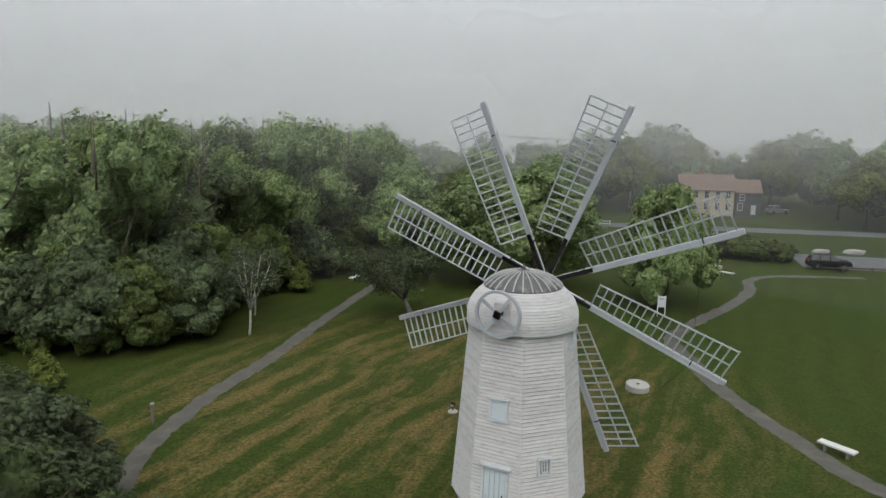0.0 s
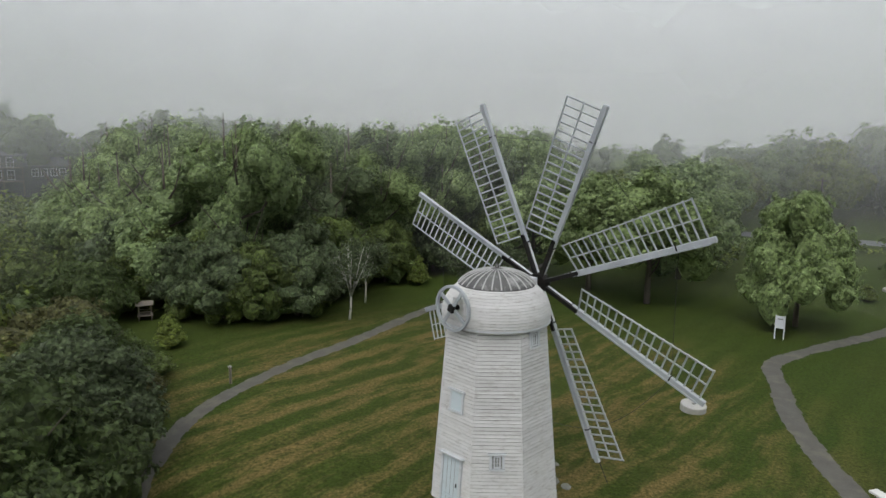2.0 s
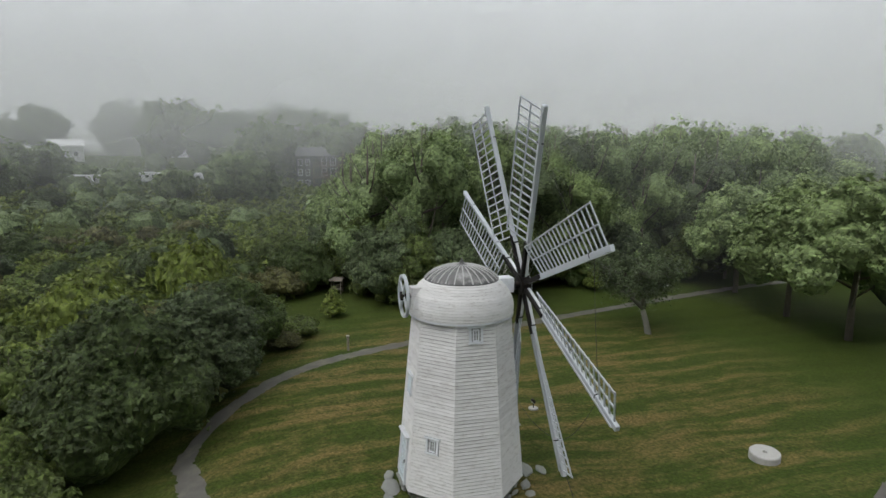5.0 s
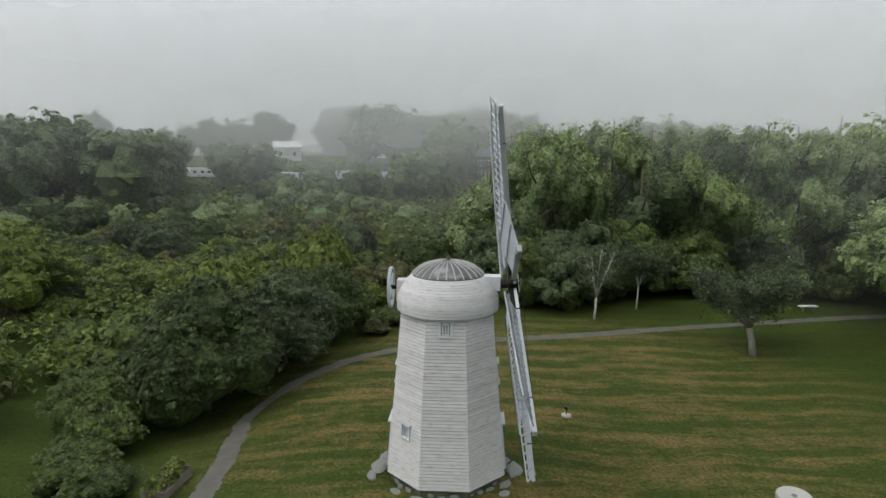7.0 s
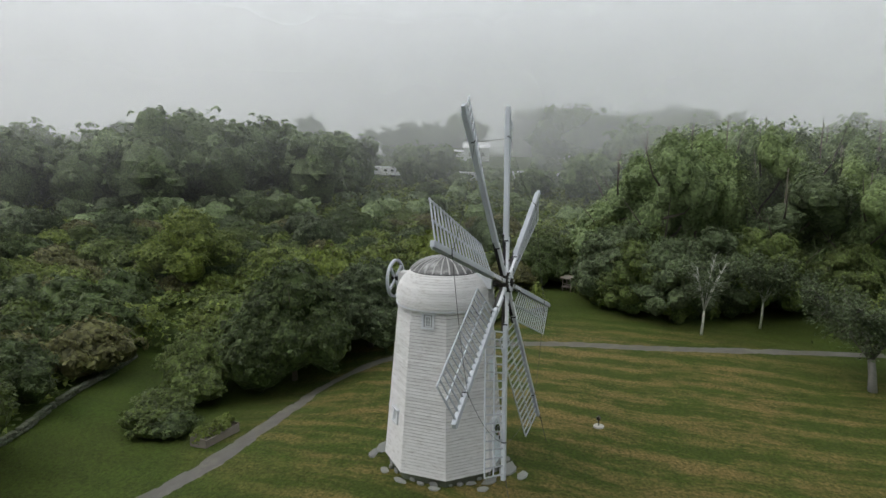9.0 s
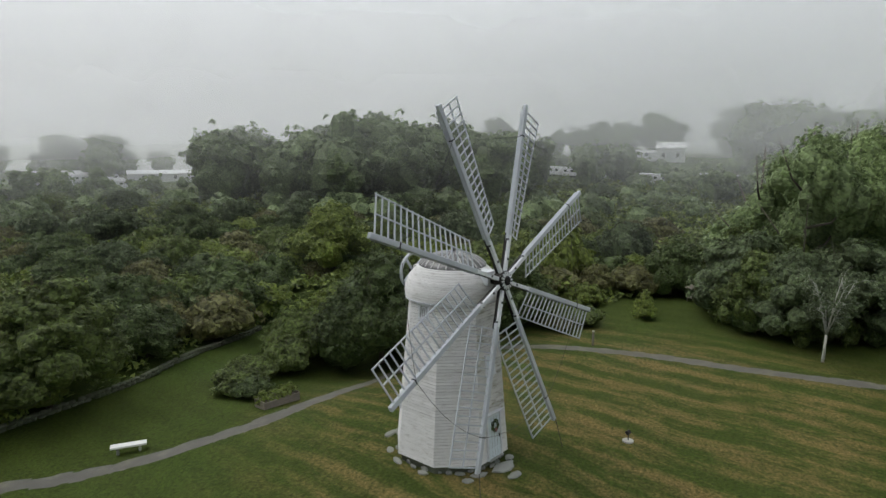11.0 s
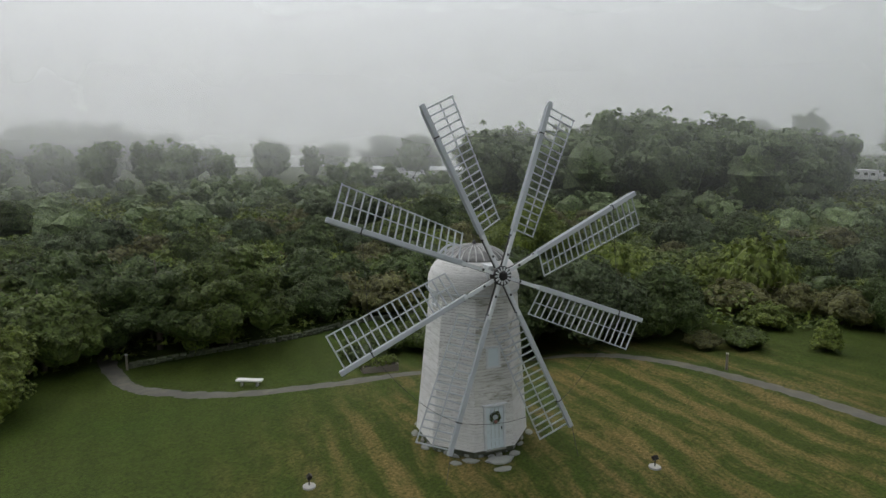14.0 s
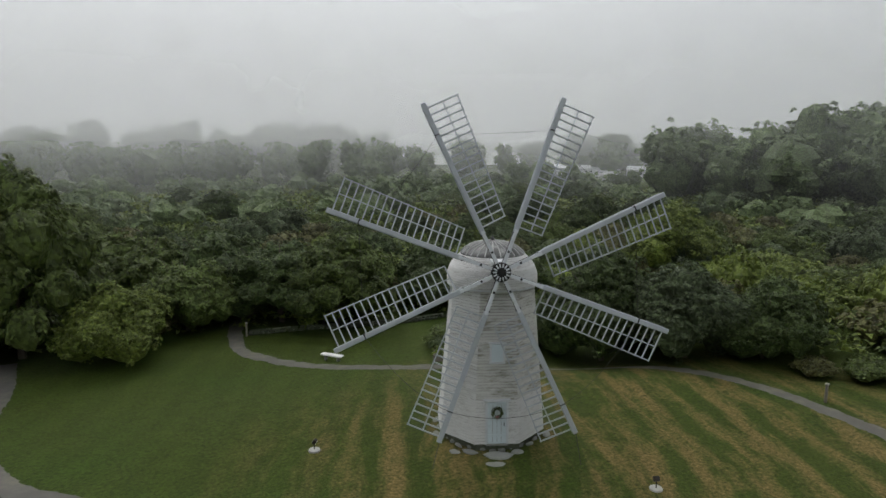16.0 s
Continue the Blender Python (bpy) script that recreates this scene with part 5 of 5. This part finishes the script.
# ---- cars, pole, rail ----
def car(label, m, paint):
    c = thing("car", label, "car", m)
    s = Shape().slab([(-2.25, -0.88, 0.35), (2.2, -0.88, 0.35), (2.28, -0.88, 0.75), (2.1, -0.88, 1.0), (1.0, -0.88, 1.08), (-2.2, -0.88, 1.12), (-2.28, -0.88, 0.8)], (0, 1.76, 0))
    part("body", s, paint, c, bevel=0.07)
    s = Shape()
    k = [(-2.1, 0.80, 1.08), (1.05, 0.80, 1.05), (0.25, 0.66, 1.68), (-1.85, 0.66, 1.70)]
    s.v = [(x, -y, z) for x, y, z in k] + [(x, y, z) for x, y, z in k]
    s.f = [(0, 1, 2, 3), (7, 6, 5, 4), (0, 4, 5, 1), (1, 5, 6, 2), (2, 6, 7, 3), (3, 7, 4, 0)]
    cab = part("cabin", s, GLASS, c, bevel=0.04)
    part("roof_panel", Shape().box((-0.8, 0, 1.71), (2.05, 1.34, 0.05)), paint, cab, bevel=0.02)
    for x in (-1.15, -0.1):
        for y in (-0.745, 0.745):
            part("pillar", Shape().box((0, 0, 0), (0.09, 0.03, 0.66), pose(x, y, 1.38, 12 if y > 0 else -12, 0, 0)), paint, cab)
    for x in (-1.4, 1.4):
        for y in (-0.82, 0.82):
            wl_ = part("wheel", Shape().tube([(x, y - 0.11, 0.34), (x, y + 0.11, 0.34)], 0.34, 18), IRON, c)
            part("rim", Shape().tube([(x, y - 0.12, 0.34), (x, y + 0.12, 0.34)], 0.20, 12), LEAD, wl_)
    for y in (-0.62, 0.62):
        part("headlight", Shape().box((2.23, y, 0.78), (0.08, 0.34, 0.15)), WHITE_TRIM, c)
        part("tail_light", Shape().box((-2.26, y, 0.92), (0.06, 0.24, 0.2)), material("red_lens", (0.3, 0.02, 0.02), 0.3, bump=0), c)


car("black estate car in the car park", pose(45.1, 72.6, 0.05, 0, 0, -14), material("black_car_paint", (0.012, 0.012, 0.013), 0.25, 0.2, vary=0.05, bump=0, spec=0.6))
car("pale silver car beside the dark house wing", pose(70, 131, 0.04, 0, 0, 10), material("silver_car_paint", (0.35, 0.36, 0.37), 0.3, 0.5, vary=0.05, bump=0, spec=0.6))
p = thing("utility_pole", "grey wooden utility pole beside the road", "pole", pose(34.0, 112, 0))
part("shaft", Shape().tube([(0, 0, -0.3), (0, 0, 9.5)], [0.15, 0.10], 10), BARK, p)
part("crossarm", Shape().box((0, 0, 9.0), (1.8, 0.1, 0.12)), BARK, p)
g = thing("white_fence", "white plank fence beside the road", "fence", pose(27.6, 112, 0, 0, 0, -4))
for x in (-2.6, -0.9, 0.9, 2.6):
    part("post", Shape().box((x, 0, 0.45), (0.12, 0.12, 0.95)), WHITE_TRIM, g)
for z in (0.35, 0.75):
    part("plank", Shape().box((0, -0.07, z), (5.5, 0.04, 0.16)), WHITE_TRIM, g)
g = thing("log_barrier", "low dark timber barrier along the car park", "barrier", pose(50.0, 69.6, 0, 0, 0, -14))
part("beam", Shape().tube([(-5, 0, 0.55), (5, 0, 0.55)], 0.11, 8), BARK, g)
for x in (-4.5, -1.5, 1.5, 4.5):
    part("post", Shape().box((x, 0, 0.3), (0.2, 0.2, 0.75)), BARK, g)
